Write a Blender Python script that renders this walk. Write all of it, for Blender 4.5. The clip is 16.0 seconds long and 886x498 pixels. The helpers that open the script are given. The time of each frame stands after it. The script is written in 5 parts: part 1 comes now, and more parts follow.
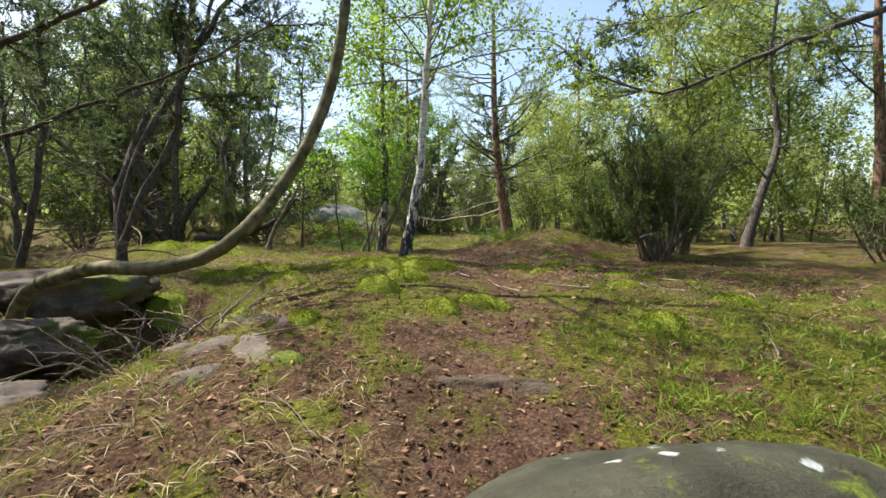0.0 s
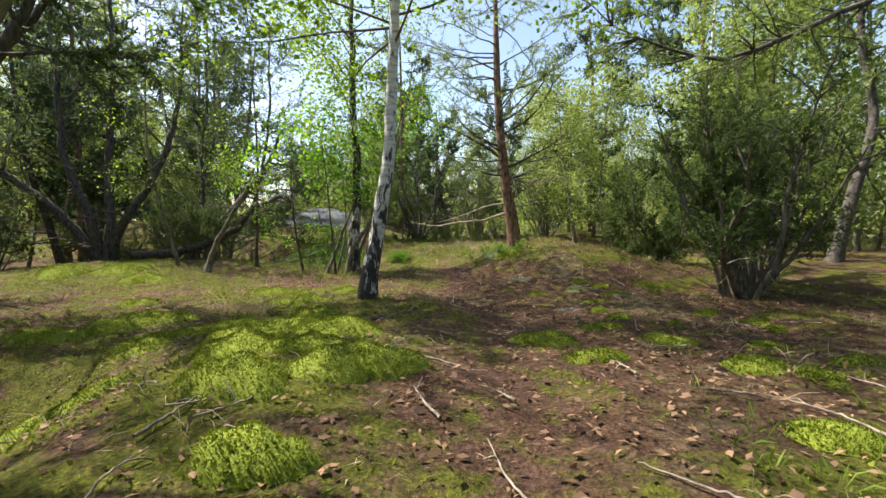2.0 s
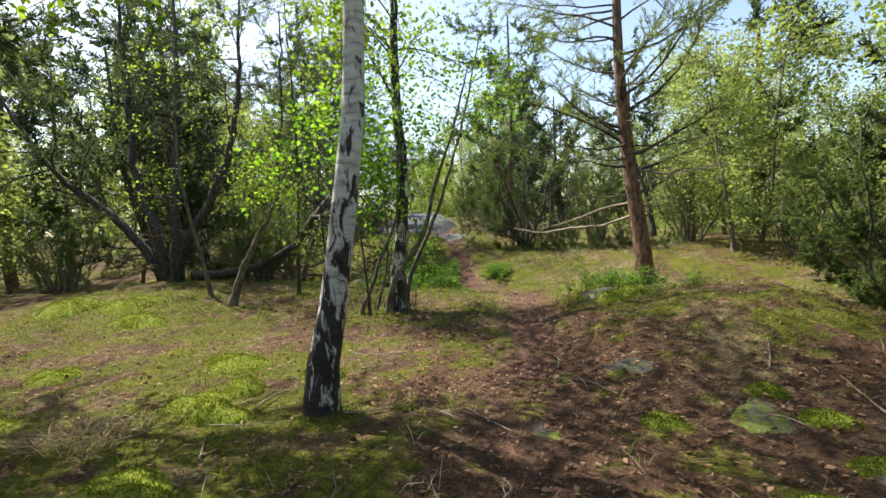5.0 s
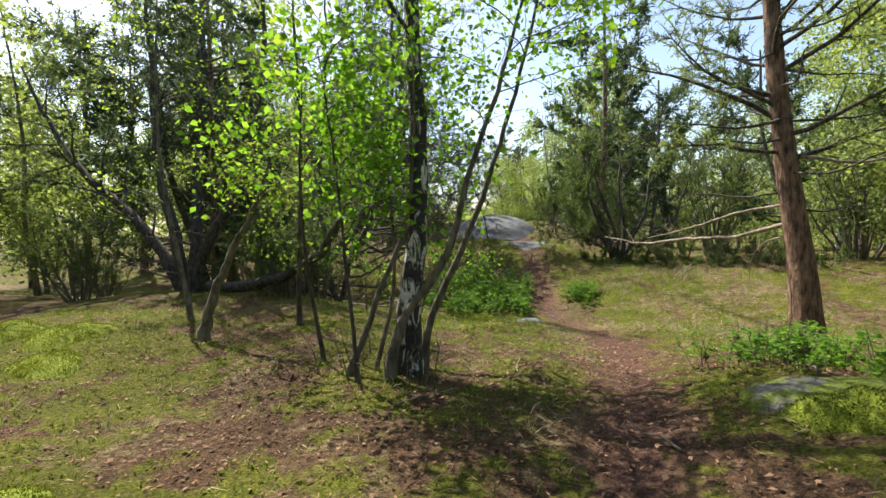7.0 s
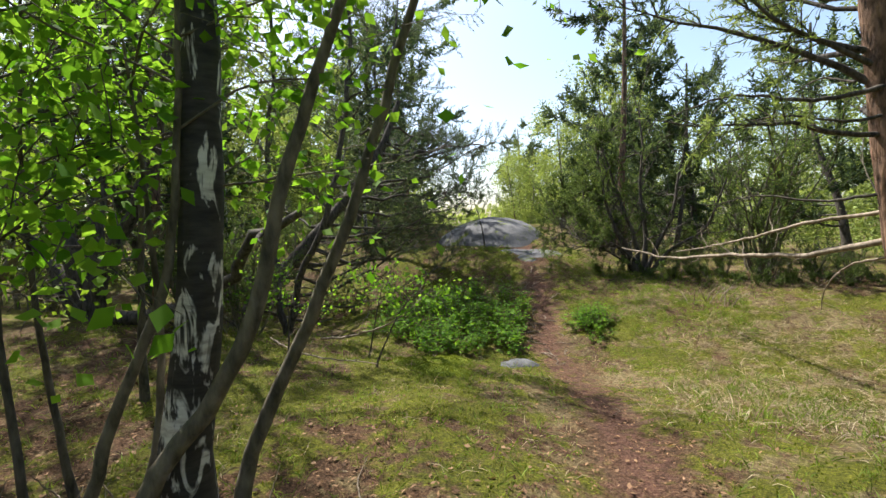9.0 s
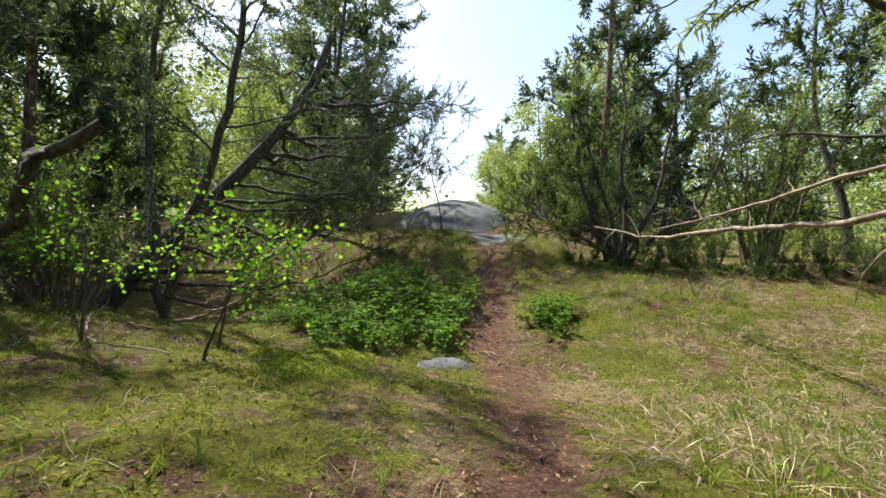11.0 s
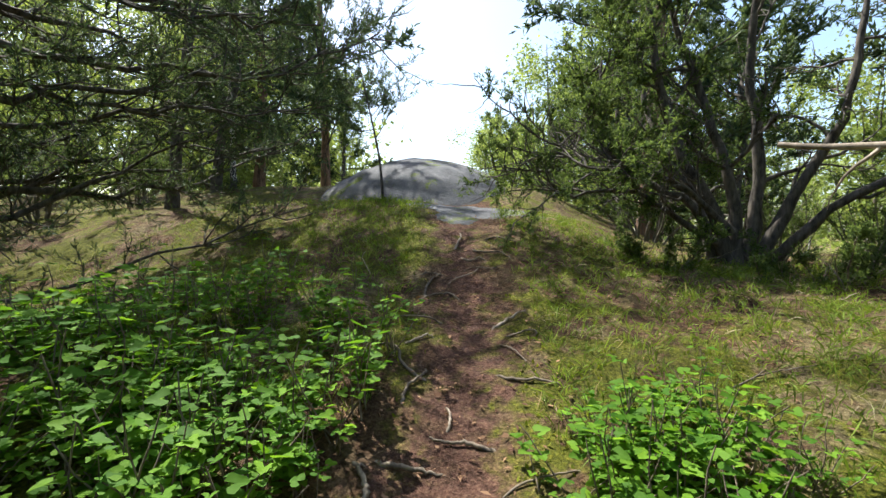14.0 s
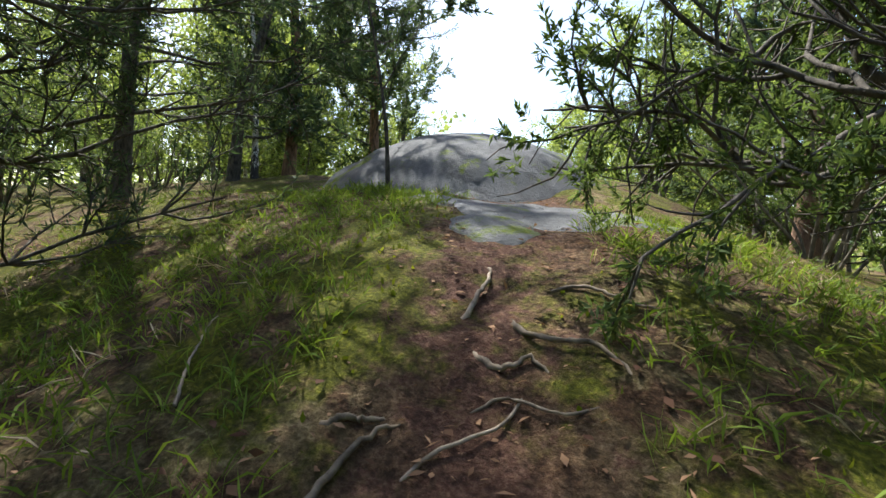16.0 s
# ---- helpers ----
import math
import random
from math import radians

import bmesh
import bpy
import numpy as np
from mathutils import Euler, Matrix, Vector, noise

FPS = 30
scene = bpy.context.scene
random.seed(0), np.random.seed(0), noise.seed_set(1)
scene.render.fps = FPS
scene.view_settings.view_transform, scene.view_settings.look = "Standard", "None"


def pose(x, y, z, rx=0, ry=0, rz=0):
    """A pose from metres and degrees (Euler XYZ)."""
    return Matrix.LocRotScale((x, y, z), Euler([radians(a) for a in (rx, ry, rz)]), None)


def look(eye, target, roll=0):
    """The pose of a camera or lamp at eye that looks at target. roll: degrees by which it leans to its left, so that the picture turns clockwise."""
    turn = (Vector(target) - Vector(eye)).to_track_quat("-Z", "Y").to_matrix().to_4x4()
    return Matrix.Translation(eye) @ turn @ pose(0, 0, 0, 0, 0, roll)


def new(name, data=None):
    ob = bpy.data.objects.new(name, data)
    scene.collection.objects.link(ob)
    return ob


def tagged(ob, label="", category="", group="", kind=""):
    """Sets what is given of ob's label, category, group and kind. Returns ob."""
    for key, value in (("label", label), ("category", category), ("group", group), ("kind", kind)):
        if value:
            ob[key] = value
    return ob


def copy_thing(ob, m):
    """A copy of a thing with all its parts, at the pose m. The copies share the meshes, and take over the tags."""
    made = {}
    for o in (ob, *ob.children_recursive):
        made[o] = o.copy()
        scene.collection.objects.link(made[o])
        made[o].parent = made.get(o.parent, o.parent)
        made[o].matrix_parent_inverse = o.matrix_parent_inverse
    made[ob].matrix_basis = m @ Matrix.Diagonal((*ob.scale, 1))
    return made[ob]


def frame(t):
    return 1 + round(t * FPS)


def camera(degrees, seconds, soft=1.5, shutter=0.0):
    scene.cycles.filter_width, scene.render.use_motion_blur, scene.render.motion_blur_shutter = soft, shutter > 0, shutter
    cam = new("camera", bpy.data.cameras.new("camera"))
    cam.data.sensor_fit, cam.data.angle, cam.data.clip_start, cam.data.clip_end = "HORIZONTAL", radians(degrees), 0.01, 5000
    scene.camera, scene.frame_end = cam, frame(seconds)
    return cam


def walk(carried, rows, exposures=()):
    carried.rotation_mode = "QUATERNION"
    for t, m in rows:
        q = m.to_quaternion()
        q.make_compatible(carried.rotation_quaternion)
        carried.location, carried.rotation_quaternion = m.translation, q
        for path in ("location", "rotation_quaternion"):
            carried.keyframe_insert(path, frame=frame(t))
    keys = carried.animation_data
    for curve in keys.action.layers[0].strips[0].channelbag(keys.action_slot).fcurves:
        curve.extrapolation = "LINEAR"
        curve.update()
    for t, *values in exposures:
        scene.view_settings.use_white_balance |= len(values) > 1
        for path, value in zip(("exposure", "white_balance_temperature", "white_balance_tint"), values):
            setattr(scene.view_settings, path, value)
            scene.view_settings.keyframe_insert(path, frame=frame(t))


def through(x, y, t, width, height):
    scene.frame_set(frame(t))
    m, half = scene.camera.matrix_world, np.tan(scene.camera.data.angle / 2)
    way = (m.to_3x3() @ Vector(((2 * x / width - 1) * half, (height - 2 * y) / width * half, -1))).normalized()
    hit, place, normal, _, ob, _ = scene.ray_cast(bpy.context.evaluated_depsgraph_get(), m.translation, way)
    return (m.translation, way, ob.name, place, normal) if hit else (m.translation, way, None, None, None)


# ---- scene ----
cam = camera(87.2, 16.0)
PATH = [
    (0, (-0.014, 0.010, 1.344), (0.001, 2.005, 1.213), -0.9),
    (0.5, (0.055, 0.793, 1.280), (0.072, 2.788, 1.150), -0.8),
    (1, (0.044, 1.529, 1.360), (0.055, 3.525, 1.230), -0.8),
    (1.5, (0.088, 2.114, 1.430), (0.085, 4.110, 1.297), -1.3),
    (2, (0.295, 2.665, 1.532), (0.290, 4.661, 1.401), -1.6),
    (2.5, (0.550, 3.028, 1.623), (0.562, 5.024, 1.498), -1.2),
    (3, (0.731, 3.502, 1.693), (0.599, 5.493, 1.565), -2.0),
    (3.5, (0.894, 3.949, 1.740), (0.625, 5.927, 1.611), -2.4),
    (4, (1.041, 4.412, 1.752), (0.704, 6.379, 1.626), -2.5),
    (4.5, (1.028, 4.938, 1.741), (0.595, 6.887, 1.614), -2.8),
    (5, (0.962, 5.483, 1.781), (0.413, 7.402, 1.659), -3.1),
    (5.2, (0.937, 5.692, 1.772), (0.369, 7.606, 1.648), -3.2),
    (7.3, (0.630, 8.465, 1.857), (-0.284, 10.241, 1.762), -2.3),
    (7.5, (0.616, 8.742, 1.880), (-0.300, 10.517, 1.784), -2.4),
    (8, (0.556, 9.405, 1.901), (-0.351, 11.184, 1.800), -2.3),
    (8.5, (0.485, 9.995, 1.956), (-0.481, 11.743, 1.855), -2.5),
    (8.7, (0.466, 10.149, 2.017), (-0.499, 11.898, 1.914), -2.4),
    (10.8, (0.365, 12.178, 1.511), (-0.608, 13.923, 1.424), 0.1),
    (11, (0.351, 12.406, 1.392), (-0.562, 14.183, 1.301), 0.2),
    (11.5, (0.090, 13.177, 1.232), (-0.805, 14.963, 1.134), 0.2),
    (12, (-0.170, 13.986, 1.218), (-1.062, 15.773, 1.118), 0.4),
    (12.5, (-0.439, 14.830, 1.077), (-1.340, 16.613, 0.977), 0.3),
    (13, (-0.716, 15.678, 1.019), (-1.611, 17.464, 0.921), 0.1),
    (13.5, (-0.998, 16.537, 0.995), (-1.909, 18.314, 0.895), 0.5),
    (14, (-1.318, 17.353, 0.980), (-2.226, 19.133, 0.888), 1.0),
    (14.5, (-1.611, 18.111, 1.000), (-2.496, 19.902, 0.902), 1.1),
    (15, (-1.930, 18.730, 1.030), (-2.854, 20.500, 0.928), 2.4),
    (15.5, (-2.108, 19.280, 1.060), (-3.095, 21.016, 0.946), 2.4),
    (16, (-2.270, 19.772, 1.090), (-3.442, 21.389, 0.980), 2.8),
]
EXPOSURE = [(0, 1.26, 6500, 10), (5, 1.28, 6500, 10), (8.5, 1.18, 6450, 9), (11, 1.22, 6450, 9), (12.5, 1.38, 6350, 8), (16, 1.46, 6200, 7)]
walk(cam, [(t, look(eye, target, roll)) for t, eye, target, roll in PATH], EXPOSURE)

# ---- world and sun ----
SUN_HEIGHT, SUN_TURN = 57.0, 66.0          # degrees up; degrees to the left of straight ahead
world = bpy.data.worlds.new("sky")
scene.world = world
world.use_nodes = True
wn = world.node_tree
sky = wn.nodes.new("ShaderNodeTexSky")
sky.sky_type, sky.sun_disc = "NISHITA", False
sky.sun_elevation, sky.sun_rotation = radians(SUN_HEIGHT), radians(-SUN_TURN)
sky.air_density, sky.dust_density = 1.0, 2.2
wn.links.new(sky.outputs[0], wn.nodes["Background"].inputs[0])
wn.nodes["Background"].inputs[1].default_value = 0.12
sun_data = bpy.data.lights.new("sun", "SUN")
sun_data.energy, sun_data.angle, sun_data.color = 5.0, radians(0.6), (0.98, 0.94, 0.86)
sun = new("sun", sun_data)
_a, _e = radians(SUN_TURN), radians(SUN_HEIGHT)
SUN_FROM = Vector((-math.sin(_a) * math.cos(_e), math.cos(_a) * math.cos(_e), math.sin(_e)))
sun.matrix_world = look(SUN_FROM * 60, (0, 0, 0))

# ---- materials ----
def nodes_of(name):
    m = bpy.data.materials.new(name)
    m.use_nodes = True
    t = m.node_tree
    return m, t, t.nodes, t.links, t.nodes["Principled BSDF"]


def noise_node(t, scale, detail=6.0, rough=0.6, stretch=None, distort=0.0):
    n = t.nodes.new("ShaderNodeTexNoise")
    n.inputs["Scale"].default_value, n.inputs["Detail"].default_value = scale, detail
    n.inputs["Roughness"].default_value, n.inputs["Distortion"].default_value = rough, distort
    c = t.nodes.new("ShaderNodeTexCoord")
    if stretch:
        mp = t.nodes.new("ShaderNodeMapping")
        mp.inputs["Scale"].default_value = stretch
        t.links.new(c.outputs["Object"], mp.inputs[0])
        t.links.new(mp.outputs[0], n.inputs["Vector"])
    else:
        t.links.new(c.outputs["Object"], n.inputs["Vector"])
    return n


def ramp_node(t, source, stops):
    r = t.nodes.new("ShaderNodeValToRGB")
    el = r.color_ramp.elements
    while len(el) < len(stops):
        el.new(0.5)
    for e, (p, c) in zip(el, stops):
        e.position, e.color = p, (*c, 1) if len(c) == 3 else c
    t.links.new(source, r.inputs[0])
    return r


def mix_node(t, fac, a, b, blend="MIX"):
    n = t.nodes.new("ShaderNodeMix")
    n.data_type, n.blend_type = "RGBA", blend
    for k, v in ((0, fac), (6, a), (7, b)):
        if hasattr(v, "is_output"):
            t.links.new(v, n.inputs[k])
        elif isinstance(v, (int, float)):
            n.inputs[k].default_value = v
        else:
            n.inputs[k].default_value = (*v, 1)
    return n.outputs[2]


def bump_node(t, height, strength, distance=0.02):
    b = t.nodes.new("ShaderNodeBump")
    b.inputs["Strength"].default_value, b.inputs["Distance"].default_value = strength, distance
    t.links.new(height, b.inputs["Height"])
    return b.outputs[0]


def simple(name, dark, light, scale=12.0, rough=0.85, bump=0.4, stretch=None, distance=0.01):
    m, t, n, l, p = nodes_of(name)
    a = noise_node(t, scale, stretch=stretch)
    b = noise_node(t, scale * 0.17, 3.0)
    c = ramp_node(t, a.outputs[0], [(0.32, dark), (0.68, light)])
    l.new(mix_node(t, 0.55, c.outputs[0], ramp_node(t, b.outputs[0], [(0.3, (0.55, 0.55, 0.55)), (0.7, (1, 1, 1))]).outputs[0], "MULTIPLY"), p.inputs["Base Color"])
    p.inputs["Roughness"].default_value = rough
    p.inputs["Specular IOR Level"].default_value = 0.25
    l.new(bump_node(t, a.outputs[0], bump, distance), p.inputs["Normal"])
    return m


def leaf_material(name, dark, light, through=0.45, rough=0.5, island=True):
    """Leaf colour varied leaf by leaf, with light let through the blade."""
    m, t, n, l, p = nodes_of(name)
    g = n.new("ShaderNodeNewGeometry")
    c = ramp_node(t, g.outputs["Random Per Island"], [(0.0, dark), (1.0, light)])
    big = noise_node(t, 0.9, 2.0)
    col = mix_node(t, 0.6, c.outputs[0], ramp_node(t, big.outputs[0], [(0.3, (0.6, 0.62, 0.6)), (0.7, (1.15, 1.1, 1.0))]).outputs[0], "MULTIPLY")
    l.new(col, p.inputs["Base Color"])
    p.inputs["Roughness"].default_value, p.inputs["Specular IOR Level"].default_value = rough + 0.15, 0.15
    tr = n.new("ShaderNodeBsdfTranslucent")
    l.new(mix_node(t, 1.0, col, (1.3, 1.22, 0.75), "MULTIPLY"), tr.inputs[0])
    mx = n.new("ShaderNodeMixShader")
    mx.inputs[0].default_value = through
    l.new(p.outputs[0], mx.inputs[1])
    l.new(tr.outputs[0], mx.inputs[2])
    l.new(mx.outputs[0], n["Material Output"].inputs[0])
    return m


def ground_material():
    """Needle litter, moss, bare trodden earth and dry grass, shared out by the ground's own cover map."""
    m, t, n, l, p = nodes_of("forest_floor")
    at = n.new("ShaderNodeAttribute")
    at.attribute_name = "cover"
    sep = n.new("ShaderNodeSeparateColor")
    l.new(at.outputs["Color"], sep.inputs[0])
    fine, mid, big = noise_node(t, 60, 8.0, 0.7), noise_node(t, 6, 6.0, 0.65), noise_node(t, 1.3, 4.0)
    mid2 = noise_node(t, 8.3, 6.0, 0.65, None, 0.4)
    grit = noise_node(t, 19, 5.0, 0.7)
    litter = ramp_node(t, fine.outputs[0], [(0.25, (0.02, 0.012, 0.008)), (0.45, (0.075, 0.042, 0.025)), (0.6, (0.16, 0.095, 0.055)), (0.75, (0.34, 0.24, 0.15))])
    moss = ramp_node(t, fine.outputs[0], [(0.25, (0.022, 0.028, 0.006)), (0.5, (0.11, 0.118, 0.015)), (0.75, (0.3, 0.29, 0.035))])
    earth = ramp_node(t, fine.outputs[0], [(0.25, (0.04, 0.022, 0.016)), (0.5, (0.13, 0.068, 0.05)), (0.75, (0.27, 0.17, 0.125))])
    dry = ramp_node(t, fine.outputs[0], [(0.25, (0.06, 0.05, 0.02)), (0.5, (0.2, 0.16, 0.08)), (0.75, (0.42, 0.36, 0.22))])

    def patch(channel, noise_out, low, high):
        a = n.new("ShaderNodeMath")
        a.operation = "MULTIPLY_ADD"
        l.new(noise_out, a.inputs[0])
        a.inputs[1].default_value = 2.2
        l.new(channel, a.inputs[2])
        r = n.new("ShaderNodeMapRange")
        r.inputs[1].default_value, r.inputs[2].default_value = low, high
        l.new(a.outputs[0], r.inputs[0])
        return r.outputs[0]
    c = mix_node(t, patch(sep.outputs[2], mid2.outputs[0], 1.35, 1.75), litter.outputs[0], dry.outputs[0])
    c = mix_node(t, patch(sep.outputs[1], mid.outputs[0], 1.38, 1.68), c, moss.outputs[0])
    c = mix_node(t, patch(sep.outputs[0], mid2.outputs[0], 1.42, 1.85), c, earth.outputs[0])
    c = mix_node(t, 0.6, c, ramp_node(t, big.outputs[0], [(0.3, (0.5, 0.48, 0.46)), (0.7, (1.25, 1.2, 1.1))]).outputs[0], "MULTIPLY")
    c = mix_node(t, 0.85, c, ramp_node(t, grit.outputs[0], [(0.3, (0.28, 0.28, 0.27)), (0.5, (0.85, 0.84, 0.82)), (0.72, (1.3, 1.28, 1.2))]).outputs[0], "MULTIPLY")
    l.new(c, p.inputs["Base Color"])
    p.inputs["Roughness"].default_value, p.inputs["Specular IOR Level"].default_value = 0.95, 0.15
    h = mix_node(t, 0.5, fine.outputs[0], grit.outputs[0])
    l.new(bump_node(t, h, 1.0, 0.06), p.inputs["Normal"])
    return m


def birch_bark(name, top):
    m, t, n, l, p = nodes_of(name)
    at = n.new("ShaderNodeAttribute")
    at.attribute_name = "grow"                      # 0 at the root, 1 a few metres up
    streak = noise_node(t, 7.0, 5.0, 0.6, (1, 1, 4.5))
    patches = noise_node(t, 9.0, 3.0, 0.6, (1.5, 1.5, 0.55), 0.9)
    white = ramp_node(t, streak.outputs[0], [(0.3, (0.24, 0.2, 0.17)), (0.48, (0.62, 0.58, 0.53)), (0.7, (0.8, 0.77, 0.72))])
    lim = ramp_node(t, at.outputs["Fac"], [(p_, (v, v, v)) for p_, v in ((0.0, 0.72), (0.14, 0.6), (0.32, 0.5), (0.65, top + 0.06), (1.0, top))])
    d = n.new("ShaderNodeMath")
    d.operation = "SUBTRACT"
    l.new(lim.outputs[0], d.inputs[0])
    l.new(patches.outputs[0], d.inputs[1])
    k = n.new("ShaderNodeMapRange")
    k.inputs[1].default_value, k.inputs[2].default_value = -0.02, 0.05
    l.new(d.outputs[0], k.inputs[0])
    black = ramp_node(t, streak.outputs[0], [(0.3, (0.012, 0.011, 0.01)), (0.7, (0.06, 0.05, 0.045))])
    l.new(mix_node(t, k.outputs[0], white.outputs[0], black.outputs[0]), p.inputs["Base Color"])
    p.inputs["Roughness"].default_value = 0.75
    l.new(bump_node(t, mix_node(t, 0.5, streak.outputs[0], patches.outputs[0]), 0.6, 0.015), p.inputs["Normal"])
    return m


def rock_material(name, dark, light, moss=0.0, lichen=0.0, dry=0.0):
    m, t, n, l, p = nodes_of(name)
    fine, mid = noise_node(t, 45, 8.0, 0.7), noise_node(t, 3.2, 6.0, 0.65)
    c = ramp_node(t, mid.outputs[0], [(0.3, dark), (0.7, light)]).outputs[0]
    c = mix_node(t, 0.5, c, ramp_node(t, fine.outputs[0], [(0.3, (0.55, 0.55, 0.55)), (0.7, (1.25, 1.22, 1.18))]).outputs[0], "MULTIPLY")
    if moss:
        f = ramp_node(t, noise_node(t, 2.2, 6.0, 0.7).outputs[0], [(0.62 - moss * 0.3, (0, 0, 0)), (0.7 - moss * 0.3, (1, 1, 1))])
        c = mix_node(t, f.outputs[0], c, ramp_node(t, fine.outputs[0], [(0.3, (0.05, 0.07, 0.012)), (0.7, (0.2, 0.24, 0.03))]).outputs[0])
    if lichen:
        v = n.new("ShaderNodeTexVoronoi")
        v.inputs["Scale"].default_value = 7.0
        cc = n.new("ShaderNodeTexCoord")
        l.new(mix_node(t, 0.06, cc.outputs["Object"], noise_node(t, 20).outputs["Color"]), v.inputs["Vector"])
        f = ramp_node(t, v.outputs["Distance"], [(0.16 * lichen, (1, 1, 1)), (0.24 * lichen, (0, 0, 0))])
        c = mix_node(t, f.outputs[0], c, ramp_node(t, fine.outputs[0], [(0.3, (0.25, 0.28, 0.27)), (0.7, (0.55, 0.58, 0.57))]).outputs[0])
    l.new(c, p.inputs["Base Color"])
    p.inputs["Roughness"].default_value, p.inputs["Specular IOR Level"].default_value = 0.9, 0.2
    l.new(bump_node(t, mix_node(t, 0.5, fine.outputs[0], mid.outputs[0]), 0.9, 0.05), p.inputs["Normal"])
    return m


GROUND = ground_material()
BIRCH = birch_bark("birch_bark", 0.37)
OLD_BIRCH = birch_bark("old_birch_bark", 0.6)
PINE = simple("pine_bark", (0.04, 0.025, 0.018), (0.36, 0.215, 0.14), 11, 0.9, 1.0, (1.6, 1.6, 0.45), 0.05)
DARK_BARK = simple("dark_bark", (0.03, 0.026, 0.022), (0.16, 0.135, 0.11), 16, 0.9, 0.8, (1.5, 1.5, 0.5), 0.02)
GREY_BARK = simple("grey_bark", (0.06, 0.055, 0.04), (0.27, 0.23, 0.17), 14, 0.9, 0.8, (1.3, 1.3, 0.5), 0.02)
MOSSY_BARK = simple("mossy_bark", (0.05, 0.05, 0.025), (0.26, 0.23, 0.13), 10, 0.95, 0.8, None, 0.02)
DEAD_WOOD = simple("dead_wood", (0.12, 0.09, 0.065), (0.42, 0.34, 0.26), 18, 0.85, 0.6, (1, 1, 0.4))
TWIG = simple("twig_bark", (0.07, 0.055, 0.042), (0.28, 0.22, 0.16), 25, 0.9, 0.4)
BIRCH_LEAF = leaf_material("birch_leaf", (0.12, 0.23, 0.02), (0.3, 0.44, 0.06), 0.55)
ROWAN_LEAF = leaf_material("rowan_leaf", (0.08, 0.22, 0.015), (0.25, 0.45, 0.05), 0.6)
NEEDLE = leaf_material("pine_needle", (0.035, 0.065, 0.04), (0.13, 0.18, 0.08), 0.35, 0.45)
# Pine needles again, with sunlight on the crown put into a lighter colour
LIT_NEEDLE = leaf_material("sunlit_needle", (0.1, 0.15, 0.05), (0.26, 0.34, 0.11), 0.45, 0.5)
JUNIPER = leaf_material("juniper_needle", (0.045, 0.08, 0.03), (0.15, 0.21, 0.07), 0.55, 0.5)
# Paler, greyer leaves: haze and sunlight of the distance mixed into the colour
HAZY_LEAF = leaf_material("hazy_leaf", (0.14, 0.2, 0.06), (0.34, 0.42, 0.14), 0.5)
BUSH_LEAF = leaf_material("bush_leaf", (0.05, 0.14, 0.01), (0.2, 0.36, 0.03), 0.5)
GRASS = leaf_material("grass_blade", (0.08, 0.13, 0.015), (0.22, 0.31, 0.05), 0.4)
DRY_GRASS = leaf_material("dry_grass_blade", (0.16, 0.12, 0.075), (0.5, 0.42, 0.3), 0.3, 0.7)
LITTER = leaf_material("fallen_leaf", (0.06, 0.028, 0.018), (0.33, 0.2, 0.12), 0.2, 0.7)
DEAD_LEAF = leaf_material("dead_leaf", (0.035, 0.018, 0.012), (0.32, 0.195, 0.12), 0.15, 0.6)
MOSS_BODY = simple("moss_body", (0.07, 0.1, 0.008), (0.27, 0.31, 0.03), 90, 0.95, 1.0)
MOSS = leaf_material("moss_tuft", (0.07, 0.1, 0.01), (0.24, 0.28, 0.03), 0.3, 0.8)
GRANITE = rock_material("grey_granite", (0.07, 0.07, 0.076), (0.19, 0.19, 0.195), 0.2)
BOULDER = rock_material("mossy_boulder", (0.03, 0.03, 0.02), (0.09, 0.09, 0.06), 0.25, 0.9)
BEDROCK = rock_material("bare_bedrock", (0.035, 0.03, 0.027), (0.11, 0.1, 0.095), 0.5)
MOSS_ROCK = rock_material("moss_grown_rock", (0.09, 0.085, 0.075), (0.26, 0.24, 0.22), 0.75)
HOLLOW_ROCK = rock_material("hollow_rock", (0.035, 0.028, 0.022), (0.2, 0.165, 0.14), 0.22)
LEDGE = rock_material("ledge_stone", (0.045, 0.03, 0.02), (0.15, 0.11, 0.08), 0.35)
PALE_ROCK = rock_material("pale_rock", (0.07, 0.055, 0.042), (0.21, 0.175, 0.145), 0.45)

# ---- building tools ----
rng = np.random.default_rng(7)


